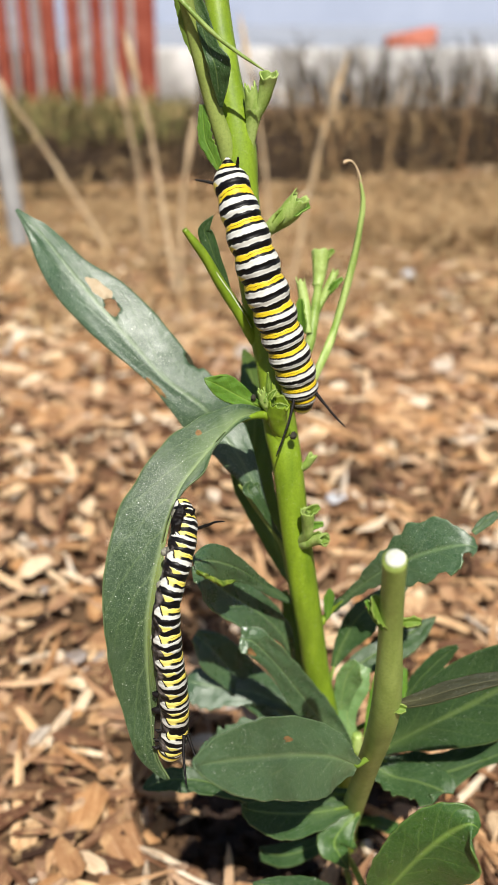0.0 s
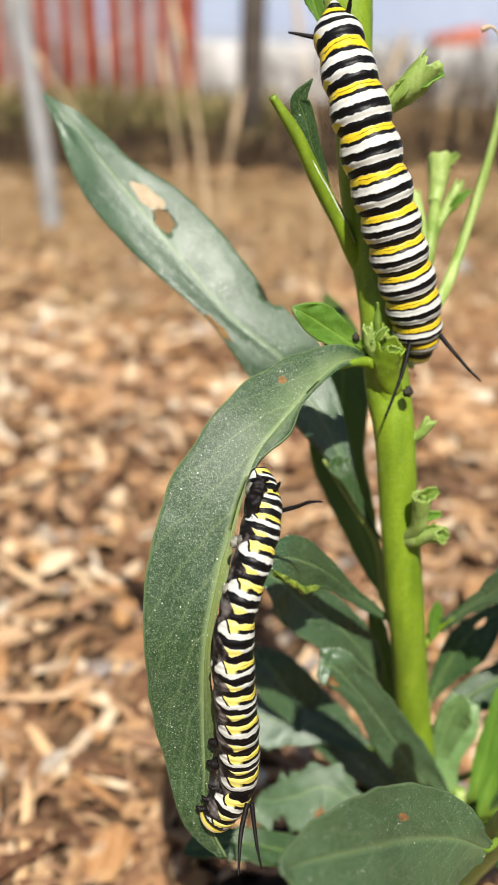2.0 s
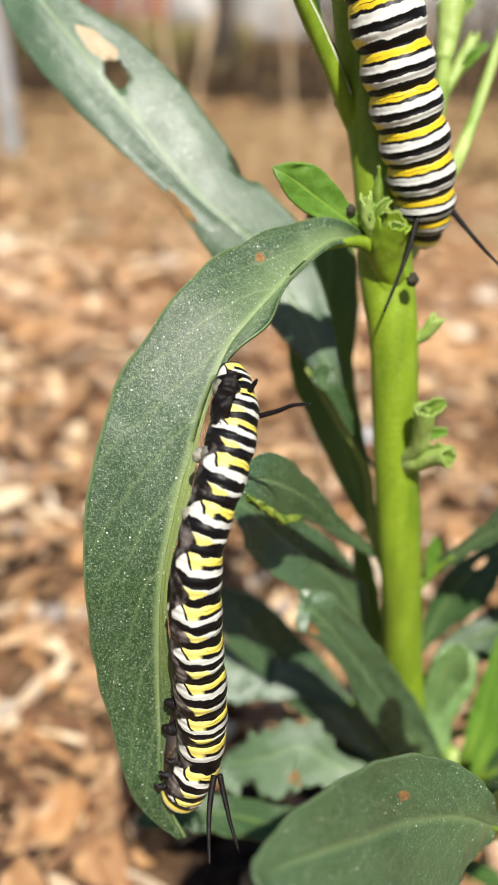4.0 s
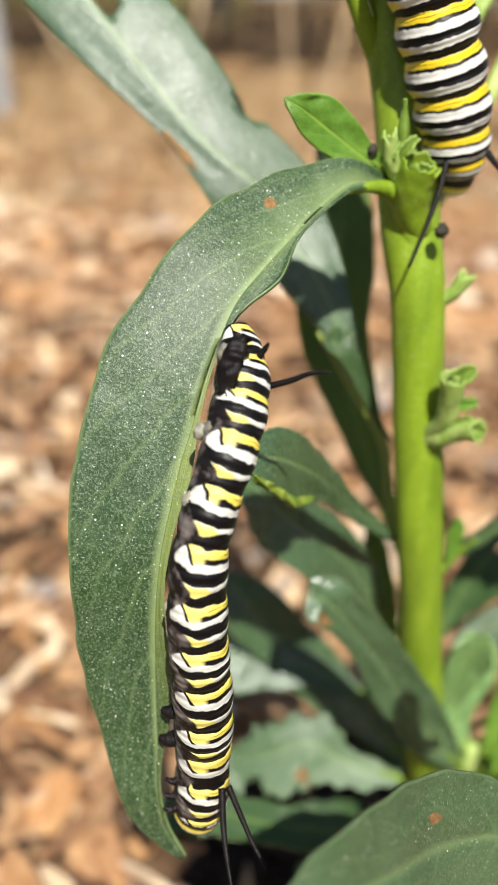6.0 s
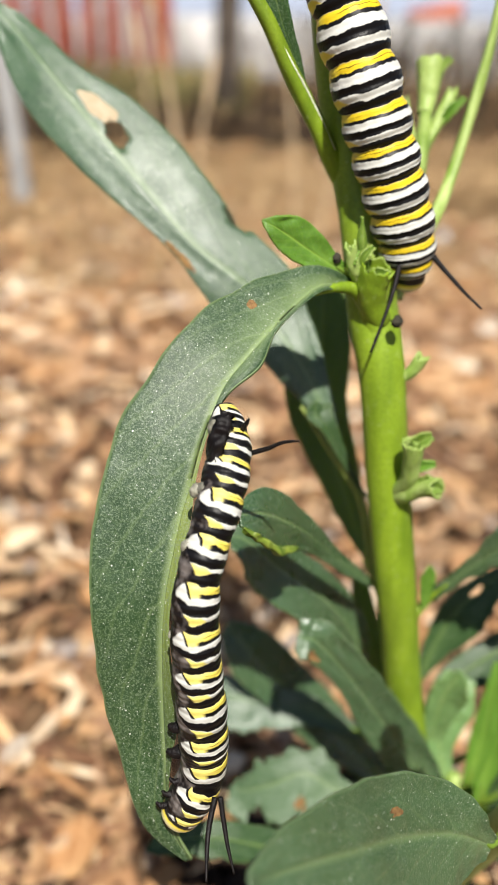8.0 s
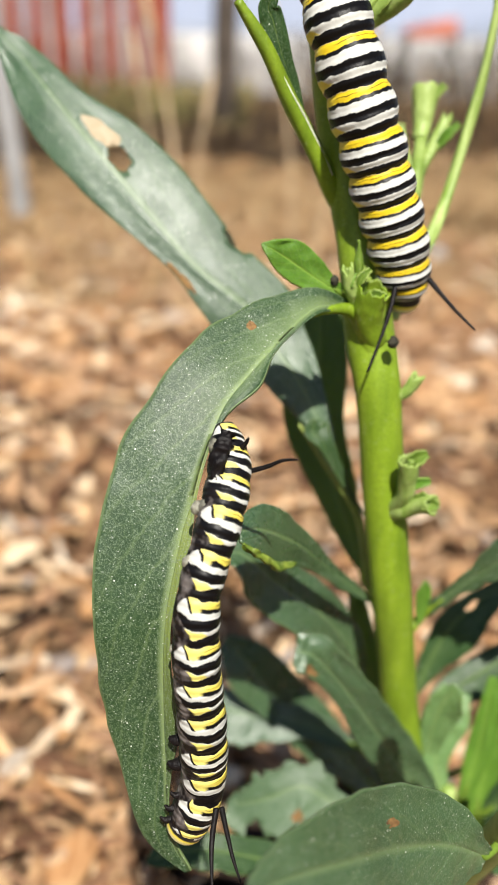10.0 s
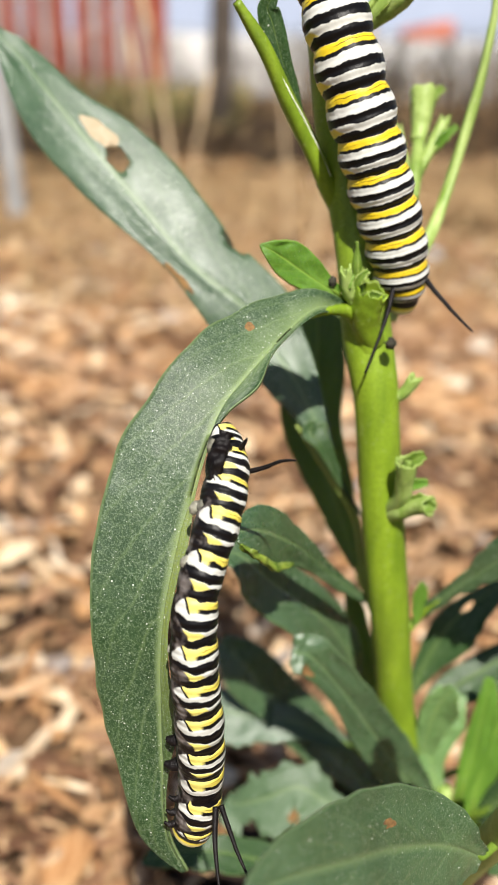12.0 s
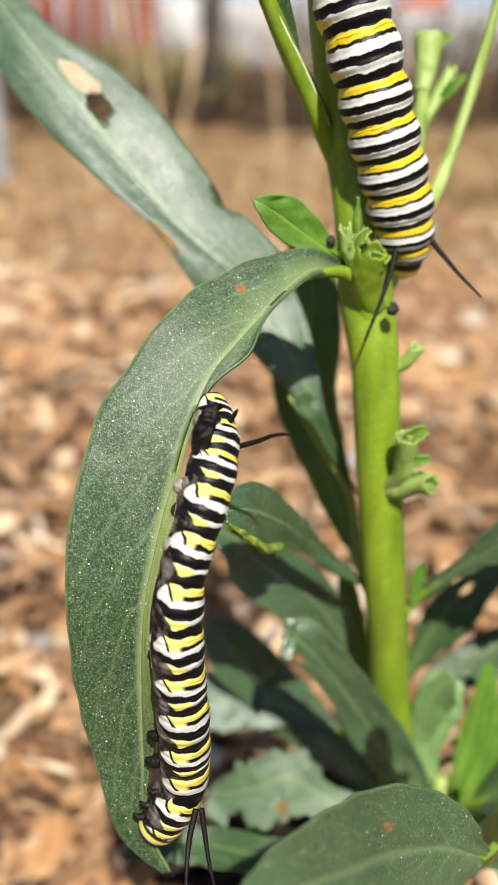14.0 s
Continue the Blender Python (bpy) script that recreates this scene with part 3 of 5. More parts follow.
LEAVES = {
    'droop': ((-0.25, -0.9, 0.35), (-0.15, -0.98, 0.1),
        [(3, 145, 130.1, -0.4, 0.4), (-0.8, 140.5, 131.5, -0.7, 2.1), (-3.7, 136.6, 130.3, -0.4, 4.6), (-6.1, 133.5, 128.7, -0.5, 5.8), (-8.3, 130.6, 127.1, -1.8, 6.2), (-10.3, 128, 125.2, -0.9, 6.7), (-11.5, 126, 122.8, -0.3, 7.2), (-12.5, 124.1, 120.1, -0.3, 7.9), (-13.2, 122.6, 117.5, -0.4, 8.1), (-14.1, 121.2, 114.6, -1.1, 7.9), (-14.7, 120, 111.7, -0.9, 7.6), (-15.3, 118.9, 108.5, -0.7, 7.3), (-15.6, 118.1, 105.2, -0.6, 7), (-15.7, 117.5, 101.7, -0.9, 6.6), (-15.7, 117, 97.8, -1.6, 5.9), (-15.6, 116.5, 94.2, -1.4, 5.2), (-15.4, 115.9, 90.2, -0.5, 4.5), (-15.3, 115.2, 86.3, -0.1, 3.6), (-14.8, 114.7, 82.4, -0.4, 2.1), (-13.1, 114, 79.1, -0.3, 0.4)]),
    'holed': ((0.03, -0.855, 0.51), (0.03, -0.855, 0.51),
        [(6.9, 152, 100.7, 0, 0), (4, 152, 105.6, -0.6, 0.2), (1.5, 153, 111.2, -1.5, 1.2), (-2.2, 155, 117.8, -3.4, 3.2), (-5.8, 157, 122.1, -4.2, 5.3), (-8.6, 157.5, 126.2, -5.3, 5.7), (-15.6, 158.5, 131.4, -2.6, 6.6), (-21.5, 161, 137.5, -3.7, 7), (-27.2, 164.5, 143.2, -4.8, 6.3), (-33.2, 169, 149.1, -4.8, 3.4), (-38.3, 173.5, 154, -3, 2.2), (-41.1, 175, 156.3, -1.3, 1.2), (-43.6, 177, 158.2, -0.4, 0.2)]),
    'bract': ((0.0, -0.9, 0.4), (0.0, -0.9, 0.4),
        [(1.4, 143.5, 132.2, -0.5, 0.7), (-1.4, 142.5, 134, -1.5, 1.8), (-4.1, 141.5, 136, -1.9, 2.3), (-6, 140.5, 137.4, -1.1, 1.2), (-7.2, 140.5, 138, -0.1, 0.1)]),
    'back_narrow': ((0.1, -0.95, 0.3), (0.1, -0.95, 0.3),
        [(8.3, 155, 88.5, 0.1, 0.2), (6.4, 157, 93.5, -1.6, 1.5), (3.3, 159, 101.9, -3.1, 3.2), (0.6, 161, 110.1, -4.1, 4), (1.1, 164, 117.7, -5.2, 3.9), (1.1, 170, 123.7, -3.1, 3.1), (-0.1, 180, 125.9, -1.6, 2.1), (-1.1, 188, 126.7, -0.3, 0.3)]),
    'nar_front': ((0.2, -0.8, 0.5), (0.2, -0.8, 0.5),
        [(7.2, 150, 101, 0.1, 0.1), (4.3, 150, 105, -0.1, 0.7), (1.2, 150, 111.1, -0.8, 1.3), (-0.3, 151, 112.5, -1.1, 2.2), (0.3, 151.5, 113.9, -0.2, 0.6)]),
    'curled': ((0.05, -0.8, 0.6), (0.05, -0.8, 0.6),
        [(8.8, 147, 90, -0.112, 0.122), (5.9, 144.9, 93.4, -0.784, 0.732), (3.3, 142.8, 96.7, -1.232, 0.854), (0.8, 140.4, 100.3, -1.568, 1.098), (-1.6, 137.4, 104, -2.464, 1.952), (-4.1, 133.8, 107.4, -3.584, 2.806), (-6.6, 130.1, 110.3, -2.688, 2.806), (-8.9, 127.5, 111.5, -1.12, 0.488)]),
    'under_curled': ((0.0, -0.55, 0.83), (0.0, -0.55, 0.83),
        [(9.3, 153, 71.9, -0.4, 0), (6.3, 151, 80.2, -1.5, 2.7), (1.8, 148, 87.6, -4.7, 3.8), (-3.7, 145, 93.8, -5, 3.7), (-7.9, 143, 99, -4.4, 2.8), (-10.2, 142, 100.3, -1.8, 1.2)]),
    'l3': ((-0.2, -0.75, 0.6), (-0.2, -0.75, 0.6),
        [(20.9, 146, 55.4, -0.7, 0.8), (15.3, 144.5, 63, -2.9, 3.2), (10.2, 143, 71.8, -3, 3.5), (5.4, 141.5, 80, -2, 3.2), (1.2, 140.5, 86, -2.5, 2.9), (-0.8, 140, 87.3, -2.6, 2.4), (-1.7, 140, 87.5, -1.8, 2)]),
    'shade_a': ((0.0, -0.5, 0.85), (0.0, -0.5, 0.85),
        [(14.7, 160, 44, -0.9, 0.8), (4.9, 160, 54.9, -4, 4.1), (-2.4, 160, 62.5, -3.7, 5), (-7.7, 160, 69.9, -4.6, 3.9), (-11.3, 160, 73.9, -1.6, 1.2)]),
    'pale': ((0.0, -0.68, 0.73), (0.0, -0.68, 0.73),
        [(10, 158, 55.8, -0.9, 0.8), (2, 158, 60, -2.6, 2.6), (-3.2, 158, 60.9, -3.5, 2.6), (-7.5, 159, 61, -5.1, 3.5), (-11.4, 160, 61.2, -4.3, 3.4), (-13.5, 161, 60.8, -1.7, 1.3)]),
    'ragged': ((0.0, -0.68, 0.73), (0.0, -0.68, 0.73),
        [(12.5, 143, 56.4, -0.9, 0.8), (5.3, 143.8, 58.5, -3.9, 2.4), (0.6, 144.6, 60.7, -6, 3.7), (-4.1, 144.4, 58.6, -5.6, 4.1), (-8, 145.2, 56.6, -3.8, 2.4), (-9.4, 146.5, 56.4, -0.6, 0.9)]),
    'low_back': ((0.0, -0.5, 0.85), (0.0, -0.5, 0.85),
        [(22.4, 140, 49.2, -1.1, 1.1), (8.7, 138, 52, -2.5, 2.1), (-2.4, 136.5, 54.9, -2.6, 2.5), (-9.9, 135.5, 57.8, -2.7, 2.3), (-15.3, 135, 58.3, -2.3, 2.3), (-18.3, 134.5, 57.6, -1.4, 1.9), (-20.3, 134, 57.1, -0.2, 0.2)]),
    'behind_stem': ((0.1, -0.6, 0.8), (0.1, -0.6, 0.8),
        [(13.4, 157, 59.7, -0.5, 0.5), (11.1, 157, 69.4, -1.7, 1.7), (8.9, 157, 78.5, -1.9, 1.9), (7.5, 157, 84.3, -1.2, 1.2), (7.0, 157, 86.6, -0.3, 0.3)]),
    'notch_fold': ((0.5, -0.8, -0.3), (0.5, -0.8, -0.3),
        [(-13.7, 163, 135.7, -0.1, 0.1), (-12.1, 163, 134.2, -0.8, 0.8), (-10.8, 163, 132.1, -0.6, 0.6), (-10.1, 163, 130, -0.1, 0.1)]),
    'bud_leaf': ((0.3, -0.8, 0.5), (0.3, -0.8, 0.5),
        [(14.8, 147, 87.0, -0.3, 0.3), (14.9, 147, 89.9, -0.9, 0.9), (15.0, 147, 92.2, -1.0, 1.0), (15.0, 147, 93.6, -0.2, 0.2)]),
    'front': ((-0.25, -0.72, 0.66), (-0.25, -0.72, 0.66),
        [(17.5, 115.4, 80.6, -1.6, 1), (15.8, 114.2, 82.6, -3.3, 1.8), (13.4, 112.6, 85, -5.4, 3.6), (10.3, 110.5, 87.4, -6.4, 5), (5.7, 106, 91.6, -6.4, 5.7), (1.1, 100, 96.8, -5.8, 5.1), (-3.5, 95, 100.9, -4.3, 3.4), (-6.2, 92, 103.1, -2, 1.7), (-7.1, 90.5, 104.3, -0.4, 0.4)]),
    'right_up': ((0.2, -0.7, 0.68), (0.2, -0.7, 0.68),
        [(15.8, 148, 88.3, -0.8, 0.7), (20.2, 145, 95.4, -1.3, 1.3), (24.1, 142, 100.9, -2.7, 3.5), (29.3, 139, 105.7, -5.4, 5.1), (33.6, 137, 108.6, -4.9, 4.9), (36.6, 136, 109.7, -2.5, 3.4), (38.6, 136, 109, -0.4, 0.7)]),
    'right_dark': ((0.1, -0.7, 0.7), (0.1, -0.7, 0.7),
        [(17.4, 155, 69.4, -0.7, 0.5), (18.8, 156, 73.8, -1.5, 2.3), (21.9, 157, 80, -2.3, 4.4), (26.7, 159, 83.6, -1.6, 2.6), (31, 161, 85.3, -0.9, 1.5), (35.4, 163, 87.8, -0.2, 0.3)]),
    'right_dark_b': ((0.1, -0.5, 0.85), (0.1, -0.5, 0.85),
        [(19.2, 152, 67.4, -0.9, 0.8), (21.7, 154, 69.9, -2.1, 2.4), (27.4, 156, 73, -2.4, 3.9), (33.2, 158, 75.7, -1.8, 3.5), (38.5, 160, 78.2, -0.2, 0.3)]),
    'right_big': ((0.1, -0.6, 0.78), (0.1, -0.6, 0.78),
        [(26.4, 146, 55, -0.4, 0.8), (31, 143, 61.7, -3.9, 2.9), (36.3, 139, 69.4, -6.9, 5.6), (42.4, 136, 76.7, -8.1, 7.6), (48, 133, 84.2, -6.8, 6.8), (53.4, 131, 91.3, -4.5, 4), (56.5, 130, 95.9, -0.3, 0.4)]),
    'right_thin': ((0.1, -0.35, 0.93), (0.1, -0.35, 0.93),
        [(20.9, 109, 98.3, -0.4, 0.5), (25, 108, 100.2, -1.3, 1.1), (29.5, 107, 102.9, -1.7, 1.3), (34.3, 106, 105.2, -1.4, 0.9), (39.4, 105, 106.9, -0.8, 0.6), (42.7, 104, 108.1, -0.2, 0.2)]),
    'right_mid': ((0.1, -0.7, 0.7), (0.1, -0.7, 0.7),
        [(30.6, 150, 62.9, -0.5, 0.6), (33.4, 149, 70, -1.7, 1.6), (37.6, 148, 77, -1.7, 1.5), (40.2, 147, 80.5, -0.4, 0.4)]),
    'right_low': ((0.1, -0.45, 0.9), (0.1, -0.45, 0.9),
        [(25.9, 145, 54, -0.4, 0.6), (32, 142, 53.2, -4.7, 3.6), (37.7, 140, 55.1, -3.9, 4.1), (44.9, 139, 58.9, -3.8, 1.2), (51.3, 138, 63.4, -2.4, 1.8), (55.7, 137, 66.1, -0.3, 0.2)]),
    'right_bit': ((0.1, -0.5, 0.86), (0.1, -0.5, 0.86),
        [(23.6, 140, 58, -0.2, 0.6), (27.7, 137, 57.3, -3.3, 3.5), (32, 134, 58.8, -3.8, 4.1), (35.6, 131, 59.7, -3.7, 4.2), (36.1, 130.5, 59.5, -2, 2.4)]),
    'near_spot': ((0.15, -0.65, 0.75), (0.15, -0.65, 0.75),
        [(19.6, 104, 62.3, -0.6, 0.8), (22.2, 101, 71.5, -4.5, 4.8), (25.3, 98.5, 80.2, -5.4, 6.9), (28.3, 97, 85.8, -4.8, 6.7), (30.6, 96, 88.5, -2.7, 3.8), (32.1, 96, 87.6, -0.4, 0.5)]),
    'low_dark': ((0.0, -0.5, 0.87), (0.0, -0.5, 0.87),
        [(19.7, 136, 50.3, -0.9, 0.9), (11.7, 133, 51.9, -3.9, 2.4), (5.2, 131, 54, -5.1, 2.5), (0.3, 129, 56.8, -3, 1.5), (-1.4, 128, 58.6, -1, 0.5)]),
    'low_mid': ((0.0, -0.6, 0.8), (0.0, -0.6, 0.8),
        [(21.5, 136, 48.8, -0.6, 0.6), (18.5, 134, 47.6, -2.5, 2), (16.5, 132.5, 44.8, -4.2, 3.5), (17.6, 131.5, 42.3, -1.9, 1.9), (19.5, 131, 39, -0.2, 0.1)]),
    'low_fore': ((0.0, -0.4, 0.9), (0.0, -0.4, 0.9),
        [(18.9, 120, 44, -0.5, 0.5), (11.8, 117, 49.8, -2.8, 2.3), (5.2, 115, 53.6, -2.3, 1.7), (0.6, 114, 55.4, -0.6, 0.3)]),
    'young_a': ((0.04, -0.70, 0.71), (0.04, -0.70, 0.71),
        [(18.8, 149, 56.7, -0.4, 0.7), (18.4, 148, 66.6, -1.5, 2.1), (19.2, 147, 73.7, -1.9, 3.2), (20.9, 146, 77.6, -0.8, 1)]),
    'young_b': ((-0.2, -0.8, 0.55), (-0.2, -0.8, 0.55),
        [(23.7, 146, 58, -0.7, 0.7), (25.1, 147, 66.1, -1.6, 2.3), (25.9, 148, 73.6, -1, 2), (26.4, 149, 77.2, -0.6, 0.6)]),
    'young_c': ((0.04, -0.70, 0.71), (0.04, -0.70, 0.71),
        [(21.7, 146, 54.2, -0.4, 0.8), (19.8, 148, 62.2, -1.8, 1.8), (20.3, 150, 68.6, -3.1, 3.9), (22.2, 152, 72.5, -1.9, 2.4)]),
    'young_d': ((-0.1, -0.8, 0.55), (-0.1, -0.8, 0.55),
        [(25.7, 146, 54.4, -0.7, 0.6), (26.7, 147, 63.3, -2.1, 2.8), (28.5, 148, 69.6, -1.6, 2.9), (30.5, 149, 73.9, -0.7, 0.9)]),
    'stub_leaf': ((0.2, -0.95, 0.1), (0.2, -0.95, 0.1),
        [(-0.5, 151, 143.3, -0.1, 0.2), (-2.9, 150.2, 148.4, -0.4, 0.4), (-4.3, 149.6, 152.6, -0.7, 0.7), (-5.6, 149.2, 155.7, -0.9, 1), (-6.6, 148.9, 158.8, -1.3, 1.2), (-7.1, 148.7, 160.3, -1, 1), (-5.6, 148.6, 162.4, -0.1, 0)]),
    'top_flap': ((0.1, -1.0, 0.1), (0.1, -1.0, 0.1),
        [(-8.4, 153.4, 194, -1, 0.4), (-7.5, 153.2, 191, -1.5, 0.6), (-6.7, 153, 188.4, -1.6, 0.8), (-6, 152.8, 186.3, -1.7, 0.9), (-5.2, 152.4, 184.3, -2.4, 1), (-4.8, 153, 181.6, -1.6, 0.8), (-4.5, 154, 178.2, -0.4, 0.1)]),
    'top_fringe': ((-0.3, -0.9, 0.3), (-0.3, -0.9, 0.3),
        [(-8.5, 154, 185.7, -0.3, 0.4), (-9.4, 153.6, 188.8, -0.8, 0.6), (-10.3, 153, 192.8, -0.8, 0.8), (-10.9, 152.2, 197.3, -0.9, 0.9), (-11.1, 151.6, 199.2, -0.4, 0.3)]),
    'top_chewed': ((-0.3, -0.9, 0.3), (-0.3, -0.9, 0.3),
        [(-4.3, 155.2, 167.5, -0.1, 0.3), (-5.6, 155.2, 170.3, -0.9, 1.1), (-6.9, 155.4, 173.1, -1.2, 1.3), (-7.2, 155.6, 176.2, -1, 0.9), (-7.3, 155.8, 178.4, -0.5, 0.4)]),
    'crown_a': ((0.0, -0.5, 0.87), (0.0, -0.5, 0.87),
        [(21.5, 160, 22.7, -0.8, 0.7), (14.5, 158, 27.5, -3.1, 3.1), (7.4, 156, 31.3, -3.9, 3.4), (1, 155, 32.7, -2.4, 2.1), (-2.2, 154, 34, -0.5, 0.5)]),
    'crown_b': ((0.2, -0.5, 0.85), (0.2, -0.5, 0.85),
        [(23.8, 158, 22.3, -0.5, -0.2), (27.7, 155, 25.9, -1.7, 0.9), (32.1, 151, 28.1, -1.7, 1.6), (36.3, 148, 28.7, -0.5, 0.5)]),
    'crown_c': ((0.0, -0.5, 0.87), (0.0, -0.5, 0.87),
        [(19.8, 162, 36.1, -0.9, 1), (13.5, 163, 42.8, -2.7, 2.8), (6.1, 164, 49.7, -3, 3.1), (-0.7, 165, 54.3, -1.8, 1.7), (-4.5, 166, 56, -0.6, 0.6)]),
    'crown_d': ((0.0, -0.45, 0.9), (0.0, -0.45, 0.9),
        [(19.1, 150, 28.2, -0.5, 0.5), (14, 147, 27.5, -1.9, 1.9), (7.6, 144, 28.3, -2.6, 2.6), (2.2, 142, 31.1, -1.6, 1.3)]),
    'crown_e': ((0.2, -0.6, 0.78), (0.2, -0.6, 0.78),
        [(24.2, 152, 49.1, -0.6, 0.7), (28.8, 152, 52.8, -1.8, 1.7), (32.6, 151, 60, -2.2, 2.3), (34.3, 150, 67, -0.6, 0.5)]),
    'bit_leaf': ((0.1, -0.7, 0.7), (0.1, -0.7, 0.7),
        [(37.9, 137, 111.5, -0.4, 0.6), (39.9, 138, 112.9, -0.9, 1), (42.3, 139, 114.1, -0.6, 0.7)]),
}


def add_leaf(rows, face, face_tip, material, label="", cup=0.12, holes=(), thick=0.28, ragged=0.25, res=(64, 22), curl=0.0):
    """rows: midrib x, y, z and the two half widths, in mm. holes: (v, u, half length, half width, material index or None)."""
    nv, nu = res
    bm = bmesh.new()
    uv = bm.loops.layers.uv.verify()
    face, face_tip = Vector(face), Vector(face_tip)
    seed = rows[0][0] * 1.7 + rows[-1][2]
    grid, flat = [], {}
    for i in range(nv + 1):
        f = i / nv
        row = catmull(rows, f)
        m = Vector(row[:3])
        t = (Vector(catmull(rows, min(f + 0.02, 1))[:3]) - Vector(catmull(rows, max(f - 0.02, 0))[:3])).normalized()
        n = face.lerp(face_tip, f)
        s = t.cross(n).normalized()
        n = s.cross(t).normalized()
        line = []
        for j in range(nu + 1):
            u = 2 * j / nu - 1
            w = row[4] * u if u > 0 else -row[3] * u
            if abs(u) > 0.7 and 0.04 < f < 0.97:
                w += min(1.0, (row[4] if u > 0 else row[3] * -1) * 0.4) * ragged * (1 if u > 0 else -1) * (noise.noise(Vector((f * 22, seed, u * 0.5))) - 0.25) * (abs(u) - 0.7) / 0.3
            k = abs(w) * (0.6 + 0.4 * abs(u))
            q = m + s * w + n * (cup * k + curl * k * abs(u) ** 2 + 0.22 * noise.noise(Vector((f * 9, u * 2.2, seed + 5))) * min(1.0, abs(w)) - 0.10 * min(1.0, 0.3 * min(abs(row[3]), abs(row[4]))) * math.exp(-((u / 0.1) ** 2)))
            v = bm.verts.new(q * MM - BASE)
            flat[v] = (u, f)
            line.append(v)
        grid.append(line)

    def inside(u, f, h):
        du, df = (u - h[1]) / h[3], (f - h[0]) / h[2]
        a = math.atan2(du, df)
        return math.hypot(du, df) / (1 + 0.16 * math.sin(2 * a + h[0] * 30) + 0.10 * math.sin(5 * a + h[1] * 9))

    start = [[v.co.copy() for v in line] for line in grid]
    for h in holes:
        for v, (u, f) in list(flat.items()):
            d = inside(u, f, h)
            near = max(2.2 / nu / h[3], 1.1 / nv / h[2]) * 0.62
            if d > 1e-4 and abs(d - 1) < near:
                u2, f2 = h[1] + (u - h[1]) / d, h[0] + (f - h[0]) / d
                if abs(u2) < 1 and 0 < f2 < 1:
                    x, y = (u2 + 1) / 2 * nu, f2 * nv
                    a, b = min(int(x), nu - 1), min(int(y), nv - 1)
                    gx, gy = x - a, y - b
                    flat[v] = (u2, f2)
                    c = (start[b][a], start[b][a + 1], start[b + 1][a], start[b + 1][a + 1])
                    v.co = c[0] * (1 - gx) * (1 - gy) + c[1] * gx * (1 - gy) + c[2] * (1 - gx) * gy + c[3] * gx * gy
    for i in range(nv):
        for j in range(nu):
            vs = (grid[i][j], grid[i][j + 1], grid[i + 1][j + 1], grid[i + 1][j])
            u, f = sum(flat[v][0] for v in vs) / 4, sum(flat[v][1] for v in vs) / 4
            index = 0
            gone = False
            for h in holes:
                if inside(u, f, h) < 1:
                    if h[4] is None:
                        gone = True
                    else:
                        index = h[4]
            if gone:
                continue
            fc = bm.faces.new(vs)
            fc.material_index = index
            for loop in fc.loops:
                a, b = flat[loop.vert]
                loop[uv].uv = (a * 0.5 + 0.5, b)
    for v in [v for v in bm.verts if not v.link_faces]:
        bm.verts.remove(v)
    ob = part("leaf", bm, (material, DRY_PATCH, BROWN_SPOT, LEAF_STUB), plant, label)
    m = ob.modifiers.new("thickness", "SOLIDIFY")
    m.thickness, m.offset = thick * MM, 0.0
    # the leaf turns about the middle of its blade
    middle = Vector(rows[len(rows) // 3][:3]) * MM - BASE
    ob.data.transform(Matrix.Translation(-middle))
    ob.location = middle
    return ob


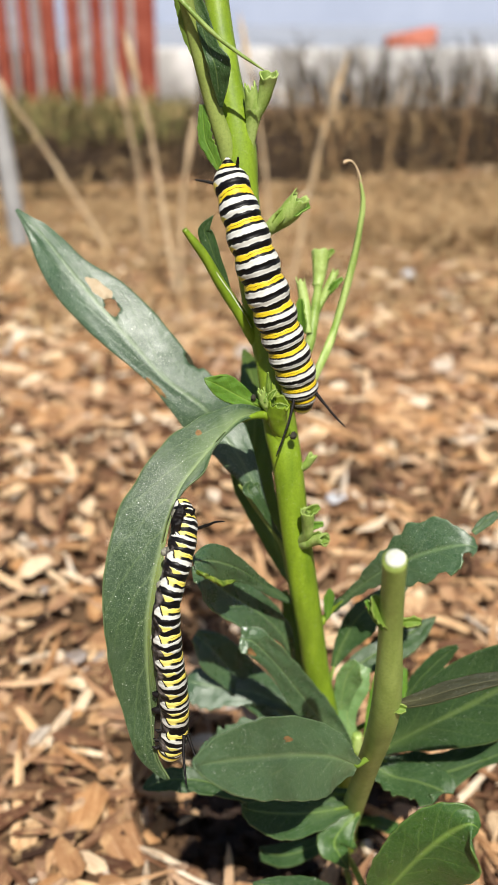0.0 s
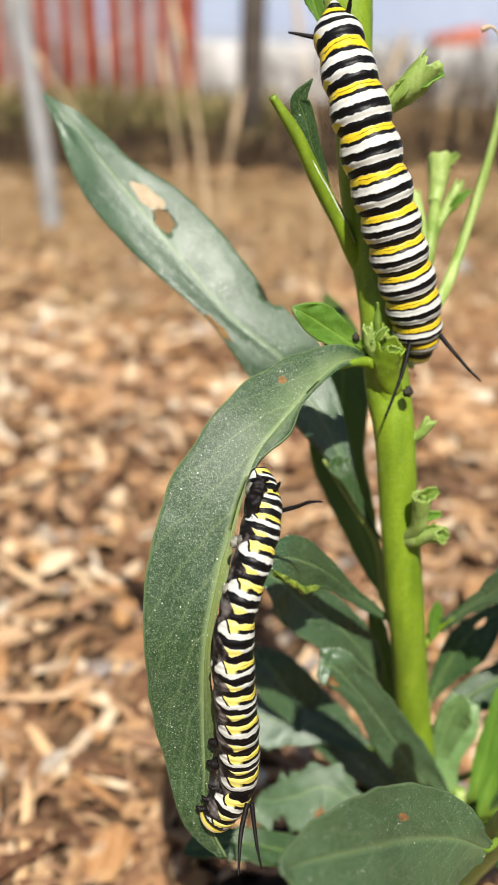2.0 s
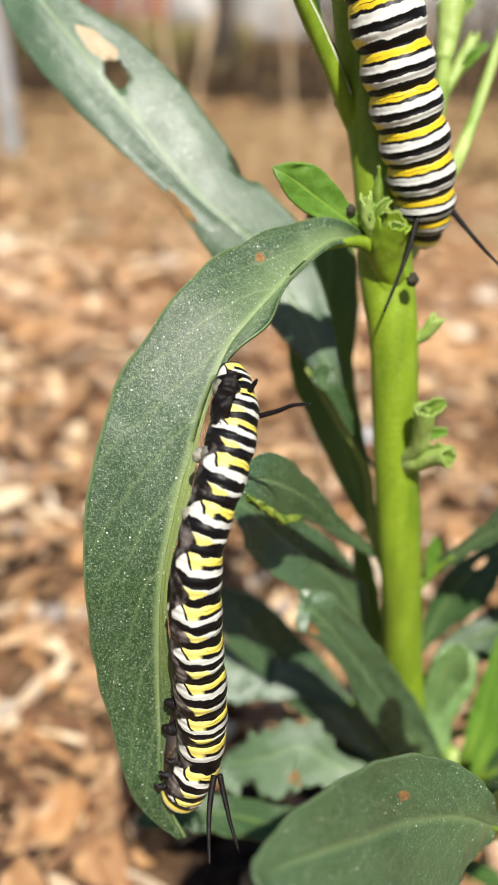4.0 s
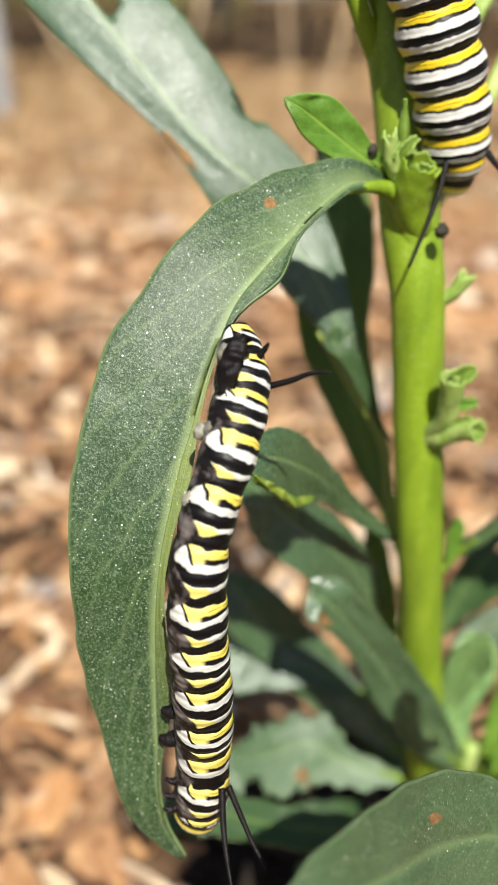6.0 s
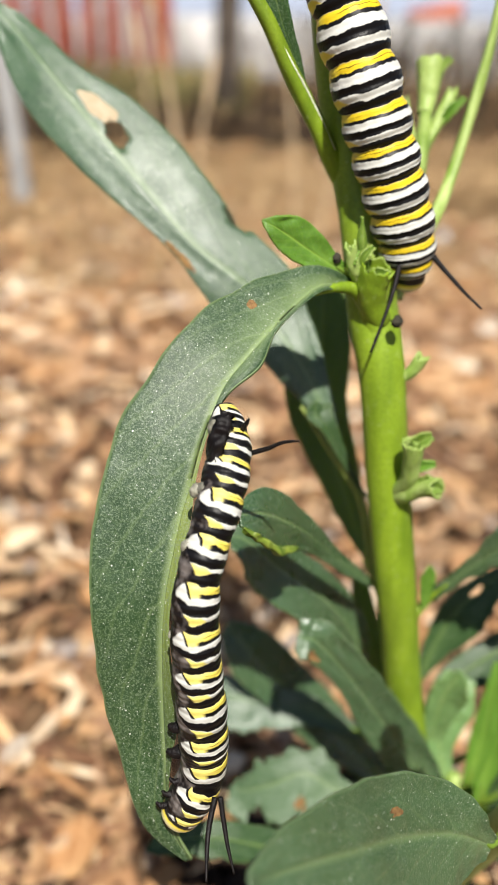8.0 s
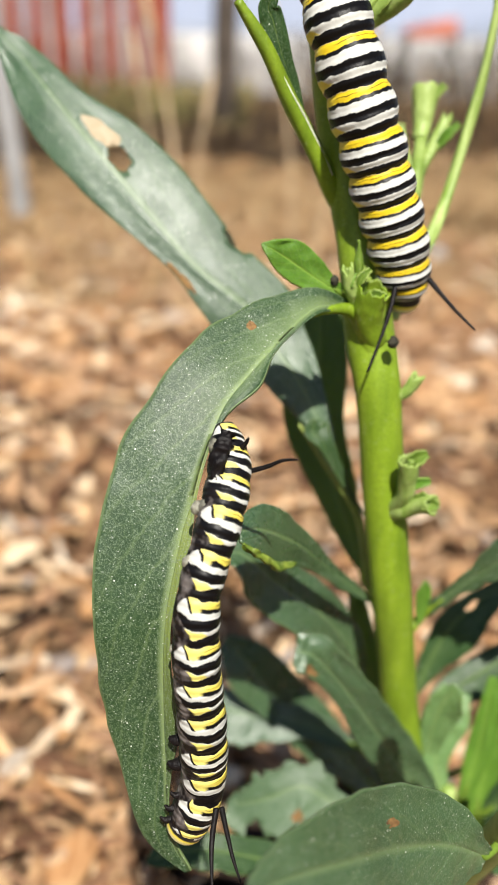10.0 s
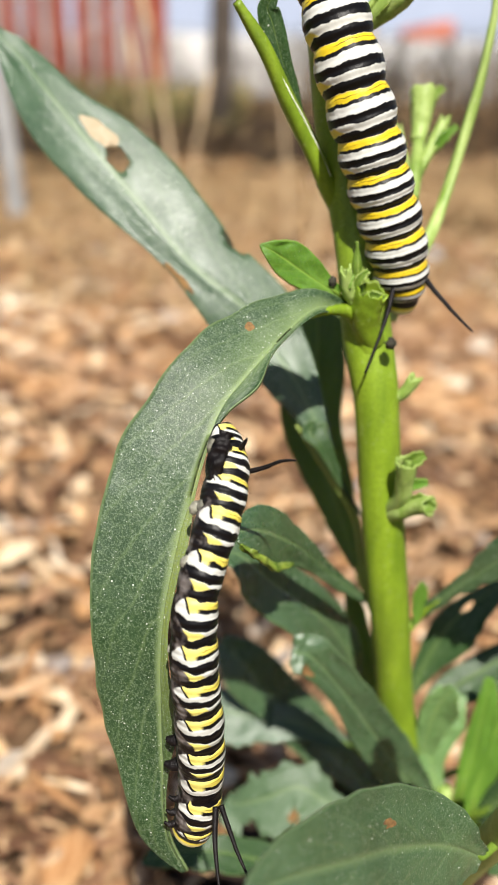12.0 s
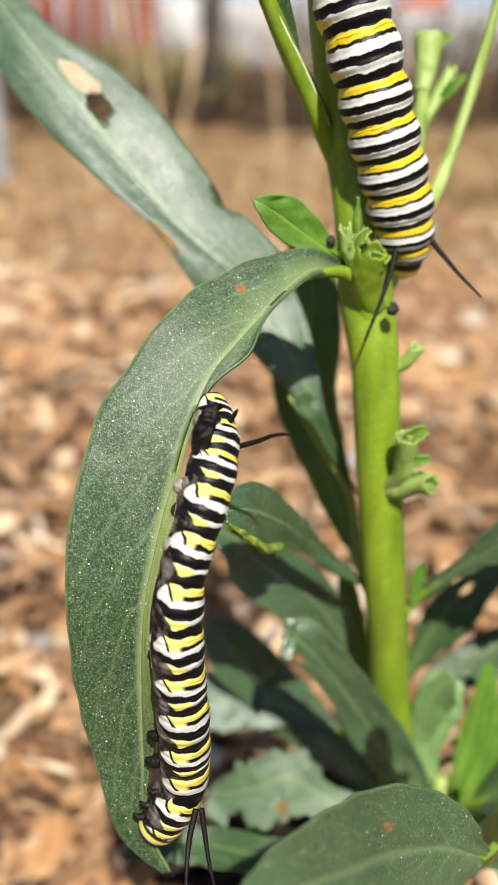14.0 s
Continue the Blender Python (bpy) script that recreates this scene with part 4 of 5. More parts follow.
LOOKS = {
    "droop": dict(material=LEAF_DULL, label="large drooping dark green leaf with a chewed edge", res=(120, 30), ragged=0.45, holes=((0.145, 0.58, 0.008, 0.08, 2),)),
    "holed": dict(material=LEAF_WAXY, label="long dark green leaf with a hole and a papery dry patch", res=(130, 34), cup=-0.17, holes=((0.690, 0.34, 0.024, 0.24, 1), (0.652, 0.24, 0.016, 0.20, None), (0.50, -0.80, 0.020, 0.16, 2), (0.478, 1.0, 0.018, 0.22, None))),
    "front": dict(material=LEAF_BROAD, label="broad grey-green leaf with a brown scar", res=(110, 44), holes=((0.512, 0.43, 0.012, 0.05, 2), (0.500, 0.385, 0.012, 0.05, 2)), cup=0.15),
    "l3": dict(material=LEAF_GLOSSY, holes=((0.70, -0.75, 0.07, 0.32, 2), (0.97, 0.5, 0.03, 0.3, None), (0.76, -1.0, 0.03, 0.14, None)), res=(90, 30)),
    "curled": dict(material=LEAF_GLOSSY, label="glossy leaf with a curled, chewed yellow tip", cup=-0.10, res=(70, 24), ragged=0.35, holes=((0.72, -0.95, 0.045, 0.10, 3), (0.62, -0.97, 0.04, 0.08, 3), (0.81, -0.95, 0.04, 0.13, 3))),
    "right_dark": dict(material=LEAF, holes=((0.52, -0.1, 0.035, 0.16, None),)),
    "ragged": dict(material=LEAF_BROAD, ragged=1.6, holes=((0.45, -0.7, 0.06, 0.25, 2), (0.72, -0.9, 0.05, 0.4, None)), label="ragged half-eaten leaf"),
    "right_up": dict(material=LEAF_GLOSSY, ragged=1.2, holes=((0.86, 0.75, 0.06, 0.35, None),), label="leaf with a bitten tip"),
    "right_bit": dict(material=LEAF, ragged=0.9),
    "near_spot": dict(material=LEAF_FRESH, holes=((0.72, 0.72, 0.06, 0.22, 3),), label="leaf with a yellowed spot"),
    "pale": dict(material=LEAF_WAXY, ragged=0.8),
    # notch_fold takes the dark brown to stand for its shadowed underside
    "notch_fold": dict(material=LEAF_BROWN, ragged=0.1), "bud_leaf": dict(material=LEAF_YOUNG, ragged=0.1), "bract": dict(material=LEAF_YOUNG, ragged=0.1), "stub_leaf": dict(material=LEAF, ragged=0.1), 
    "top_flap": dict(material=LEAF, ragged=0.15, cup=0.3), "top_fringe": dict(material=LEAF_STUB, ragged=0.5), "top_chewed": dict(material=LEAF_YOUNG, ragged=0.6), "low_back": dict(material=LEAF, ragged=0.5),
    "young_a": dict(material=LEAF_SHINY), "young_b": dict(material=LEAF_YOUNG), "young_c": dict(material=LEAF_SHINY), "crown_e": dict(material=LEAF_YOUNG), "crown_b": dict(material=LEAF_FRESH), "low_mid": dict(material=LEAF_FRESH), "young_d": dict(material=LEAF_YOUNG),
    "nar_front": dict(material=LEAF, cup=0.3), "back_narrow": dict(material=LEAF_BACKLIT), "behind_stem": dict(material=LEAF_BACKLIT), "under_curled": dict(material=LEAF_GLOSSY), "shade_a": dict(material=LEAF_GLOSSY), "right_thin": dict(material=LEAF_BROWN, label="browned leaf seen nearly edge-on"),
}
leaf_of = {}
for key, (face, face_tip, rows) in LEAVES.items():
    look_of = dict(material=LEAF)
    look_of.update(LOOKS.get(key, {}))
    leaf_of[key] = add_leaf(rows, face, face_tip, **look_of)


def stem(name, points, radii, material, label="", around=18, rings=60, rough=0.12, lobes=0.0):
    bm = bmesh.new()
    tube(bm, points, radii, around, rings, BASE, rough, True, lobes)
    return part(name, bm, material, plant, label)


STEM_LINE = [(24, 172, -4), (22.4, 165, 20), (19.6, 155, 40), (16.6, 149, 57), (13.3, 146.2, 74.3), (11.7, 145.2, 85), (9.7, 144.6, 97.7), (8, 144.6, 109.4), (6.7, 145.2, 119.9), (5.4, 147, 126.5), (3.9, 150.5, 136.4), (1.2, 153.5, 148), (-0.8, 156, 163), (-1.6, 158, 172), (-3.6, 161, 183), (-5.2, 165, 194), (-6.5, 169, 206)]
stem("stem", STEM_LINE, (3.4, 2.9, 2.7, 2.55, 2.5, 2.5, 2.6, 2.6, 2.65, 2.85, 2.6, 2.5, 2.5, 2.7, 2.2, 2.0, 1.9), STEM, "thick upright yellow-green stem", rings=110)
stem("cut_stem", [(22.5, 171, -3), (21.6, 158, 18.8), (20.8, 140, 46), (20.5, 124, 72), (20.5, 116, 85.5), (20.2, 109, 99), (18.9, 103, 117.7), (17.8, 97.5, 130.6)], (2.6, 2.4, 2.2, 2.0, 2.1, 2.2, 1.6, 1.6), STEM_PALE, "pale broken-off second stem", rings=70)
bm = bmesh.new()
tube(bm, [(17.95, 97.8, 130.2), (17.85, 97.45, 131.0)], (1.45, 1.2), 16, 4, BASE, 0.12)
part("stem_pith", bm, PITH, plant, "white pith of the broken stem end")


def husk(name, points, radii, material, label="", torn=0.5, around=18, rings=20):
    """A hollow flared sheath with a torn rim."""
    bm = bmesh.new()
    rows = tube(bm, points, radii, around, rings, BASE, 0.12, False)
    d = (Vector(points[-1]) - Vector(points[-2])).normalized()
    for k in range(rings - 4, rings + 1):
        for j, v in enumerate(rows[k]):
            v.co += d * MM * torn * ((k - rings + 4) / 4) ** 2 * 2.4 * noise.noise(Vector((j * 0.9, points[0][0], points[0][2])))
    ob = part(name, bm, material, plant, label)
    m = ob.modifiers.new("thickness", "SOLIDIFY")
    m.thickness, m.offset = 0.22 * MM, 0.0
    return ob


# petioles
for pts, r in (
    ([(7.5, 146.2, 119), (6.0, 145.2, 124.5), (3.7, 144.7, 129.3), (0.9, 142.3, 130.8), (-2.2, 138.7, 130.8)], (1.7, 1.6, 1.0, 0.55, 0.15)),
    ([(19.6, 110, 97), (20.6, 109, 98), (21.4, 108.5, 98.6)], (1.2, 1.0, 0.6)),
):
    stem("petiole", pts, r, STEM, around=10, rings=14, rough=0.06)
for key, foot, r in (
    ("back_narrow", (11.5, 152, 84), 0.8), ("curled", (12.8, 151, 80), 0.8), ("under_curled", (14.4, 152, 70), 0.9), ("right_up", (14.0, 151, 79), 0.9),
    ("right_dark", (14.6, 152.5, 70), 0.8), ("right_dark_b", (16.5, 153, 58), 0.8), ("l3", (19.5, 156, 42), 0.9), ("shade_a", (19, 158, 42), 0.8), ("pale", (18, 155, 50), 0.8),
    ("ragged", (20.8, 142, 44), 0.8), ("low_back", (20.8, 146, 36), 0.8), ("front", (20.5, 118.5, 80), 0.7), ("right_big", (20.4, 156, 44), 1.2), ("right_mid", (19, 155, 50), 0.7), ("right_low", (21, 150, 32), 0.9),
    ("right_bit", (21, 146, 38), 0.8), ("low_dark", (21, 150, 30), 0.7), ("low_mid", (21.2, 154, 24), 0.7), ("young_a", (17.6, 154, 52), 0.6), ("young_b", (19.5, 156, 44), 0.6), ("young_c", (19.5, 156, 44), 0.6),
    ("young_d", (20, 157, 42), 0.6), ("crown_a", (21.6, 162, 16), 0.7), ("crown_b", (21.6, 162, 16), 0.7), ("crown_c", (19.6, 158, 40), 0.7), ("crown_d", (21.6, 160, 16), 0.7), ("crown_e", (19.6, 156, 44), 0.7),
    ("behind_stem", (16, 152, 60), 0.7), ("near_spot", (22, 168, 4), 0.9), ("low_fore", (22, 166, 6), 0.8), ("bract", (5.0, 150.5, 128.5), 0.6),
):
    if foot[2] > 52 and key != "front":
        z = LEAVES[key][2][0][2] - 5.0
        foot = min((tuple(catmull(STEM_LINE, k / 200) + (0, 1.2, 0)) for k in range(201)), key=lambda q: abs(q[2] - z))
        r *= 0.7
    first, second = LEAVES[key][2][0][:3], LEAVES[key][2][1][:3]
    into = tuple(a * 0.6 + c * 0.4 for a, c in zip(first, second))
    mid = tuple((a + c) / 2 + d for a, c, d in zip(foot, first, (0, 0, 0.02 * math.dist(foot, first))))
    bright = key in ("right_up", "back_narrow", "curled")
    r *= 1.5 if bright else 1.0
    stem("petiole", [foot, mid, first, into], (r, r * 0.75, r * 0.55, r * 0.2), STEM if bright else PETIOLE, around=10, rings=16, rough=0.05)
# paler stem colour makes up for sun the drooping leaf cuts off
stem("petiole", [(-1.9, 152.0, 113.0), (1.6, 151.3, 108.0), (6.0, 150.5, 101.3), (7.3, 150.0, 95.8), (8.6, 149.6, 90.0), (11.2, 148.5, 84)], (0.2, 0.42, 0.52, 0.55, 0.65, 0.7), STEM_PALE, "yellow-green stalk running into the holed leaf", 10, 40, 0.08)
stem("curled_margin", [(-8.4, 126.5, 110.6), (-7.4, 127.5, 109.3), (-6.6, 128.5, 108.1), (-5.6, 130.0, 106.5), (-4.5, 131.5, 104.9), (-3.5, 133.0, 104.2), (-2.4, 134.5, 103.6)], (0.15, 0.34, 0.28, 0.42, 0.5, 0.34, 0.12), LEAF_CURL, "curled yellow-green chewed margin", 12, 44, 0.5)
stem("leaf_stub", [(2.0, 152.4, 139.5), (0.7, 151.4, 141.6), (-1.7, 150.2, 146.2), (-4.9, 149, 151.7), (-7.3, 148, 156.4), (-10.2, 147, 160.6)], (1.2, 1.15, 1.0, 0.9, 0.8, 0.45), STEM, "chewed pale green leaf stub", 14, 40, 0.12)
stem("stub_rim", [(0.4, 150.0, 143.6), (-2.2, 149.2, 148.4), (-4.8, 148.2, 152.6), (-7.2, 147.4, 156.2)], (0.06, 0.12, 0.12, 0.06), PITH, "torn whitish edge of the stub", 7, 30, 0.10)
# the thin chewed midrib that curls over, and the chewed shoots
stem("chewed_midrib", [(9.0, 155, 126), (12.6, 158, 133.7), (15.3, 162, 138.8), (17.5, 165, 145.3), (19.4, 167, 154.1), (20.2, 168, 160.9), (19.4, 168, 165.6)], (0.8, 0.8, 0.7, 0.62, 0.52, 0.34, 0.16), HUSK, "thin chewed leaf midrib curling over", 10, 120, 0.36)
stem("midrib_tip", [(20.0, 168, 163.0), (19.4, 168, 165.6), (18.6, 168, 167.4), (17.6, 168, 168.2), (16.5, 168, 167.8)], (0.14, 0.24, 0.15, 0.22, 0.36), STRAW, "whitish withered midrib tip", 8, 40, 0.12)
stem("chewed_shoot", [(7.5, 154, 133), (10.8, 160.6, 136.8), (12.1, 165.3, 142.2), (13, 170, 146.4)], (0.9, 0.95, 0.9, 0.8), BUD, "chewed pale green shoot", 12, 40, 0.15)
husk("husk", [(12.7, 168.9, 145.5), (13, 170, 146.9), (13.2, 171, 149), (13.4, 172, 151.3)], (0.8, 1.0, 1.35, 1.7), HUSK, "torn pale cup of the shoot", 0.35)
stem("chewed_shoot", [(11.8, 164.4, 140.6), (13.9, 167.2, 144.1), (15.7, 169.1, 147.8)], (0.5, 0.55, 0.3), BUD, "", 9, 16, 0.12)
husk("husk", [(13.4, 166.6, 143.3), (14.5, 167.8, 145.3), (15.9, 169.1, 148.2)], (0.4, 0.7, 0.6), HUSK, "", 0.6)
husk("husk", [(10.8, 161.4, 138.8), (10.2, 164.4, 143.2), (9.4, 166.2, 147.2)], (0.5, 0.85, 0.7), HUSK, "", 0.8)
husk("chewed_bud", [(2.4, 156, 158.0), (4.6, 155.2, 160), (6.6, 154.6, 161.8), (8.4, 154, 164.1)], (0.8, 1.3, 1.6, 1.5), HUSK, "chewed green bud with a torn rim", 0.8)
husk("chewed_bud", [(0.2, 157.2, 171.0), (1.0, 156.5, 176.2), (2.2, 156, 178.8), (2.9, 155.5, 181.4), (3.1, 155, 182.9)], (0.5, 0.75, 0.9, 1.15, 1.4), HUSK, "pale torn bud beside the stem", 0.5)
husk("chewed_bud", [(0.2, 157.2, 171.4), (0.5, 156.8, 175.5), (0.5, 156.4, 178.6), (0.3, 156.2, 180.8)], (0.5, 0.9, 1.0, 0.9), HUSK, "", 0.8)
husk("chewed_bud", [(8.4, 144.4, 104.8), (10, 142, 106.6), (11.8, 140.4, 108.2), (13.2, 139, 109)], (0.8, 1.0, 0.9, 1.1), HUSK, "knobbly chewed side bud", 0.5)
husk("chewed_bud", [(9.2, 142.8, 106.4), (10.1, 141, 109), (10.1, 140, 111.9), (10, 139.5, 114.2)], (0.8, 0.9, 0.95, 1.15), HUSK, "", 0.4)
stem("chewed_bud", [(9.7, 140.2, 111), (10, 139.2, 113.2), (10.1, 138.9, 114.6)], (0.4, 0.55, 0.4), BUD, "", 9, 16, 0.2)
husk("chewed_bud", [(5.8, 145.1, 126.4), (4.8, 144.1, 129.1), (4.7, 143.5, 131.2), (5, 143.1, 132.7)], (1.3, 1.45, 1.6, 1.7), STEM, "torn leaf base round the node", 0.4, 26)
stem("chewed_bud", [(4.1, 144.9, 130.8), (3.4, 144.1, 134.2), (3.1, 143.7, 137.9)], (0.7, 0.6, 0.2), LEAF_STUB, "", 10, 24, 0.25)
husk("chewed_bud", [(3.1, 144.1, 131.2), (2.4, 143.3, 132.9), (2, 142.9, 134.8)], (0.45, 0.6, 0.6), HUSK, "", 0.7)
husk("chewed_bud", [(8.3, 145.1, 119.3), (9.9, 144.5, 120.7), (10.9, 144.3, 122.6)], (0.5, 0.6, 0.7), HUSK, "", 0.4, 12, 10)
stem("young_shoot", [(20.0, 157, 40), (20.8, 151.5, 48), (21.4, 147.6, 54), (21.9, 146.6, 59)], (1.6, 1.7, 1.8, 1.0), HUSK, "pale green base of the young shoot", 12, 24, 0.2)
stem("side_branch", [(-2.4, 157, 165.5), (-3.9, 156.2, 172.4), (-6.1, 155.2, 179.7), (-7.8, 154.2, 186.3), (-9.4, 153.2, 193.3), (-10.6, 152.2, 197.7)], (1.5, 1.4, 1.2, 1.15, 1.1, 1.0), STEM_PALE, "dull olive side branch along the stem", 14, 50, 0.12)
stem("tendril", [(-10.2, 151.6, 193.4), (-5.9, 150.6, 189.3), (-1.7, 150.2, 186.2), (2.3, 150, 183.7)], (0.42, 0.36, 0.28, 0.12), BUD, "thin dry tendril", 8, 26, 0.05)
for p, r in (((7.4, 142, 127.3), 0.65), ((0.7, 143.1, 133.7), 0.55), ((-0.2, 152.6, 144.6), 0.7), ((-0.4, 152.6, 142.4), 0.6)):
    bm = bmesh.new()
    tube(bm, [(p[0], p[1], p[2] - r), p, (p[0], p[1], p[2] + r)], (r * 0.4, r, r * 0.4), 9, 10, BASE, r * 0.5)
    part("frass_pellet", bm, FRASS, plant, "dark crumb of caterpillar frass")


def scrap(p, way, width, material=LEAF_STUB):
    """A small torn leaf remnant from p along way (mm)."""
    p, way = Vector(p), Vector(way)
    up = way.cross(Vector((0.3, -1, 0.2))).normalized()
    rows = [(*(p + way * f + up * (1.2 * f * f) + Vector((0, -0.8, 0)) * f * (1 - f)), -w * width, w * width) for f, w in ((0, 0.35), (0.3, 0.9), (0.65, 1.0), (1.0, 0.55))]
    add_leaf(rows, (0.2, -0.9, 0.4), (-0.3, -0.8, 0.5), material, "", 0.6, (), 0.25, 0.9, (18, 10), 0.3)


for p, way, width, mat in (
    ((5.5, 154.6, 160.5), (3.6, -1, 3.4), 1.0, LEAF_YOUNG), ((4.0, 154.6, 159.4), (2.0, -1, 3.8), 0.8, LEAF_STUB), ((11.2, 140.6, 108.8), (2.2, -1, 0.8), 0.9, LEAF_STUB),
    ((10.2, 140.4, 113.5), (0.7, -0.8, 1.8), 0.8, LEAF_STUB), ((10, 141.4, 110), (2.0, -1, 2.0), 0.6, LEAF_YOUNG), ((3.1, 143.7, 132.7), (0.3, -0.5, 2.2), 0.5, LEAF_STUB),
    ((4.1, 143.7, 131.7), (1.5, -0.9, 1.2), 0.6, LEAF_STUB), ((2.2, 143.3, 132.7), (-0.4, -0.5, 1.4), 0.5, LEAF_YOUNG), ((13.3, 171.5, 149), (1.4, -0.4, 3.2), 0.7, LEAF_STUB),
    ((13, 171, 148), (-1.4, -0.4, 2.8), 0.6, LEAF_STUB), ((9.7, 159.9, 139.4), (-1.6, -0.3, 6.0), 0.9, LEAF_YOUNG), ((14.5, 167.4, 144.4), (1.6, -0.4, 3.6), 0.6, LEAF_YOUNG),
    ((20.6, 108.6, 98.6), (1.6, -1.0, 1.2), 0.8, LEAF_STUB), ((19.0, 102.6, 117), (-3.4, -0.6, 4.6), 1.1, LEAF_STUB), ((19.2, 103.0, 115.5), (-4.6, -0.8, 5.0), 0.5, LEAF_YOUNG), ((20.4, 103.6, 117), (1.8, -0.5, 1.4), 0.7, LEAF_STUB),
):
    scrap(p, way, width, mat)


# ---- the caterpillars ----
def skin(bm, axis, radii, back, counts, origin, rings, around=30, lump=0.11, waist=0.0):
    """A ringed body along axis (mm); back points away from the feet; counts: ring numbers at parts of the length."""
    uv = bm.loops.layers.uv.verify()
    rows, level = [], []
    for k in range(rings + 1):
        f = k / rings
        c = Vector(catmull(axis, f))
        d = (Vector(catmull(axis, min(f + 0.015, 1))) - Vector(catmull(axis, max(f - 0.015, 0)))).normalized()
        up = (back - d * back.dot(d)).normalized()
        side = d.cross(up)
        v = float(np.interp(f, [a for a, b in counts], [b for a, b in counts]))
        level.append(v)
        s = v % 1.0
        r = float(catmull([[x] for x in radii], f)[0])
        r *= 1 + lump * (abs(math.sin(math.pi * (s - waist))) ** 0.7 - 0.65) - sum(a * math.exp(-(((s - p) / 0.04) ** 2)) for p, a in ((0.23, 0.02), (0.54, 0.012), (0.80, 0.015)))
        row = []
        for j in range(around + 1):
            w = 2 * math.pi * (j / around - 0.5)
            q = up * math.cos(w) + side * math.sin(w)
            wrinkle = 1 + 0.022 * noise.noise(Vector((c.x * 0.35 + q.x * 1.5, c.y * 0.35 + q.y * 1.5, c.z * 0.6)))
            row.append(bm.verts.new((c + q * r * wrinkle) * MM - origin) if j < around else row[0])
        rows.append(row)
    for k in range(rings):
        for j in range(around):
            fc = bm.faces.new((rows[k][j], rows[k][j + 1], rows[k + 1][j + 1], rows[k + 1][j]))
            for loop, (a, b) in zip(fc.loops, ((j, k), (j + 1, k), (j + 1, k + 1), (j, k + 1))):
                loop[uv].uv = (a / around, level[b])
    for row, at in ((rows[0][:-1], level[0]), (rows[-1][:-1][::-1], level[-1])):
        fc = bm.faces.new(row)
        for loop in fc.loops:
            loop[uv].uv = (0.5, at)
    bmesh.ops.recalc_face_normals(bm, faces=bm.faces)


def head_mesh(bm, place, way, r, origin):
    uv = bm.loops.layers.uv.verify()
    turn = Vector(way).to_track_quat("Z", "Y").to_matrix().to_4x4()
    bmesh.ops.create_uvsphere(bm, u_segments=20, v_segments=14, radius=1.0, matrix=Matrix.Translation(Vector(place) * MM - origin) @ turn @ Matrix.Diagonal((r * MM, r * MM, r * 0.95 * MM, 1)), calc_uvs=True)


def filament(points, radii, origin, parent, label=""):
    bm = bmesh.new()
    tube(bm, points, radii, 9, 20, origin, 0.03)
    return part("filament", bm, BLACK_SKIN, parent, label)


def proleg(points, r, origin, parent, material, name="proleg"):
    bm = bmesh.new()
    tube(bm, points, r, 10, 10, origin, 0.12)
    return part(name, bm, material, parent)


def upper_caterpillar():
    o = Vector((0.004, 0.149, 0.150))
    c = thing("caterpillar", o, "black, white and yellow ringed caterpillar clinging head-down to the stem", "caterpillar", "monarch caterpillars")
    bm = bmesh.new()
    axis = [(-3.5, 153.6, 170.6), (-3.0, 152.6, 167.6), (-1.7, 150.0, 163.6), (0.1, 148.2, 158.6), (1.9, 147.2, 153.4), (3.8, 146.7, 148.0), (5.7, 146.6, 142.6), (7.6, 146.8, 137.4), (8.8, 147.2, 133.0), (9.2, 147.5, 131.0)]
    skin(bm, axis, (0.3, 2.6, 3.05, 3.35, 3.45, 3.45, 3.4, 3.3, 2.85, 1.7), Vector((0.25, -1.0, 0.15)),
         ((0, -0.40), (0.02, -0.20), (0.045, 0.0), (0.062, 0.17), (0.078, 0.26), (0.10, 0.44), (0.125, 0.63), (0.152, 0.80), (0.175, 1.0), (0.205, 1.18), (0.285, 2.1), (0.377, 3.1), (0.470, 4.1), (0.556, 5.1), (0.628, 6.1), (0.696, 7.1), (0.766, 8.1), (0.842, 9.1), (0.885, 9.75), (0.953, 10.55), (1, 10.9)), o, 240, 30, 0.17)
    part("body", bm, CAT_BACK, c)
    bm = bmesh.new()
    head_mesh(bm, (9.1, 148.2, 130.6), (0.0, 0.3, -1.0), 1.9, o)
    part("head", bm, HEAD, c)
    filament([(7.6, 145.0, 133.0), (7.0, 143.2, 130.8), (6.0, 141.4, 128.2), (4.5, 139.6, 124.6)], (0.33, 0.25, 0.19, 0.12), o, c, "long black front filament")
    filament([(11.2, 146.0, 133.4), (12.8, 144.4, 131.8), (14.3, 142.9, 130.4), (16.0, 141.5, 129.0)], (0.32, 0.25, 0.18, 0.11), o, c, "long black front filament")
    filament([(-2.0, 152.2, 168.6), (-1.8, 151.6, 169.8), (-1.7, 151.0, 171.0)], (0.35, 0.28, 0.15), o, c, "short black rear filament")
    filament([(-4.0, 152.8, 166.4), (-6.0, 153.0, 166.8), (-8.6, 153.4, 167.2)], (0.35, 0.28, 0.12), o, c, "short black rear filament")
    for p, q in (((1.0, 150.6, 160), (0.6, 152.6, 159.4)), ((2.6, 149.6, 154.6), (1.9, 152, 153.6)), ((4.2, 149.4, 149.4), (3.0, 151.6, 148.4)), ((5.6, 149.4, 144.2), (4.4, 151.4, 143.4)), ((7.6, 149.0, 136.4), (6.6, 150.6, 135.2))):
        proleg([p, tuple((a + b) / 2 for a, b in zip(p, q)), q], (1.2, 1.0, 0.8), o, c, FOOT)
    return c


upper_caterpillar()
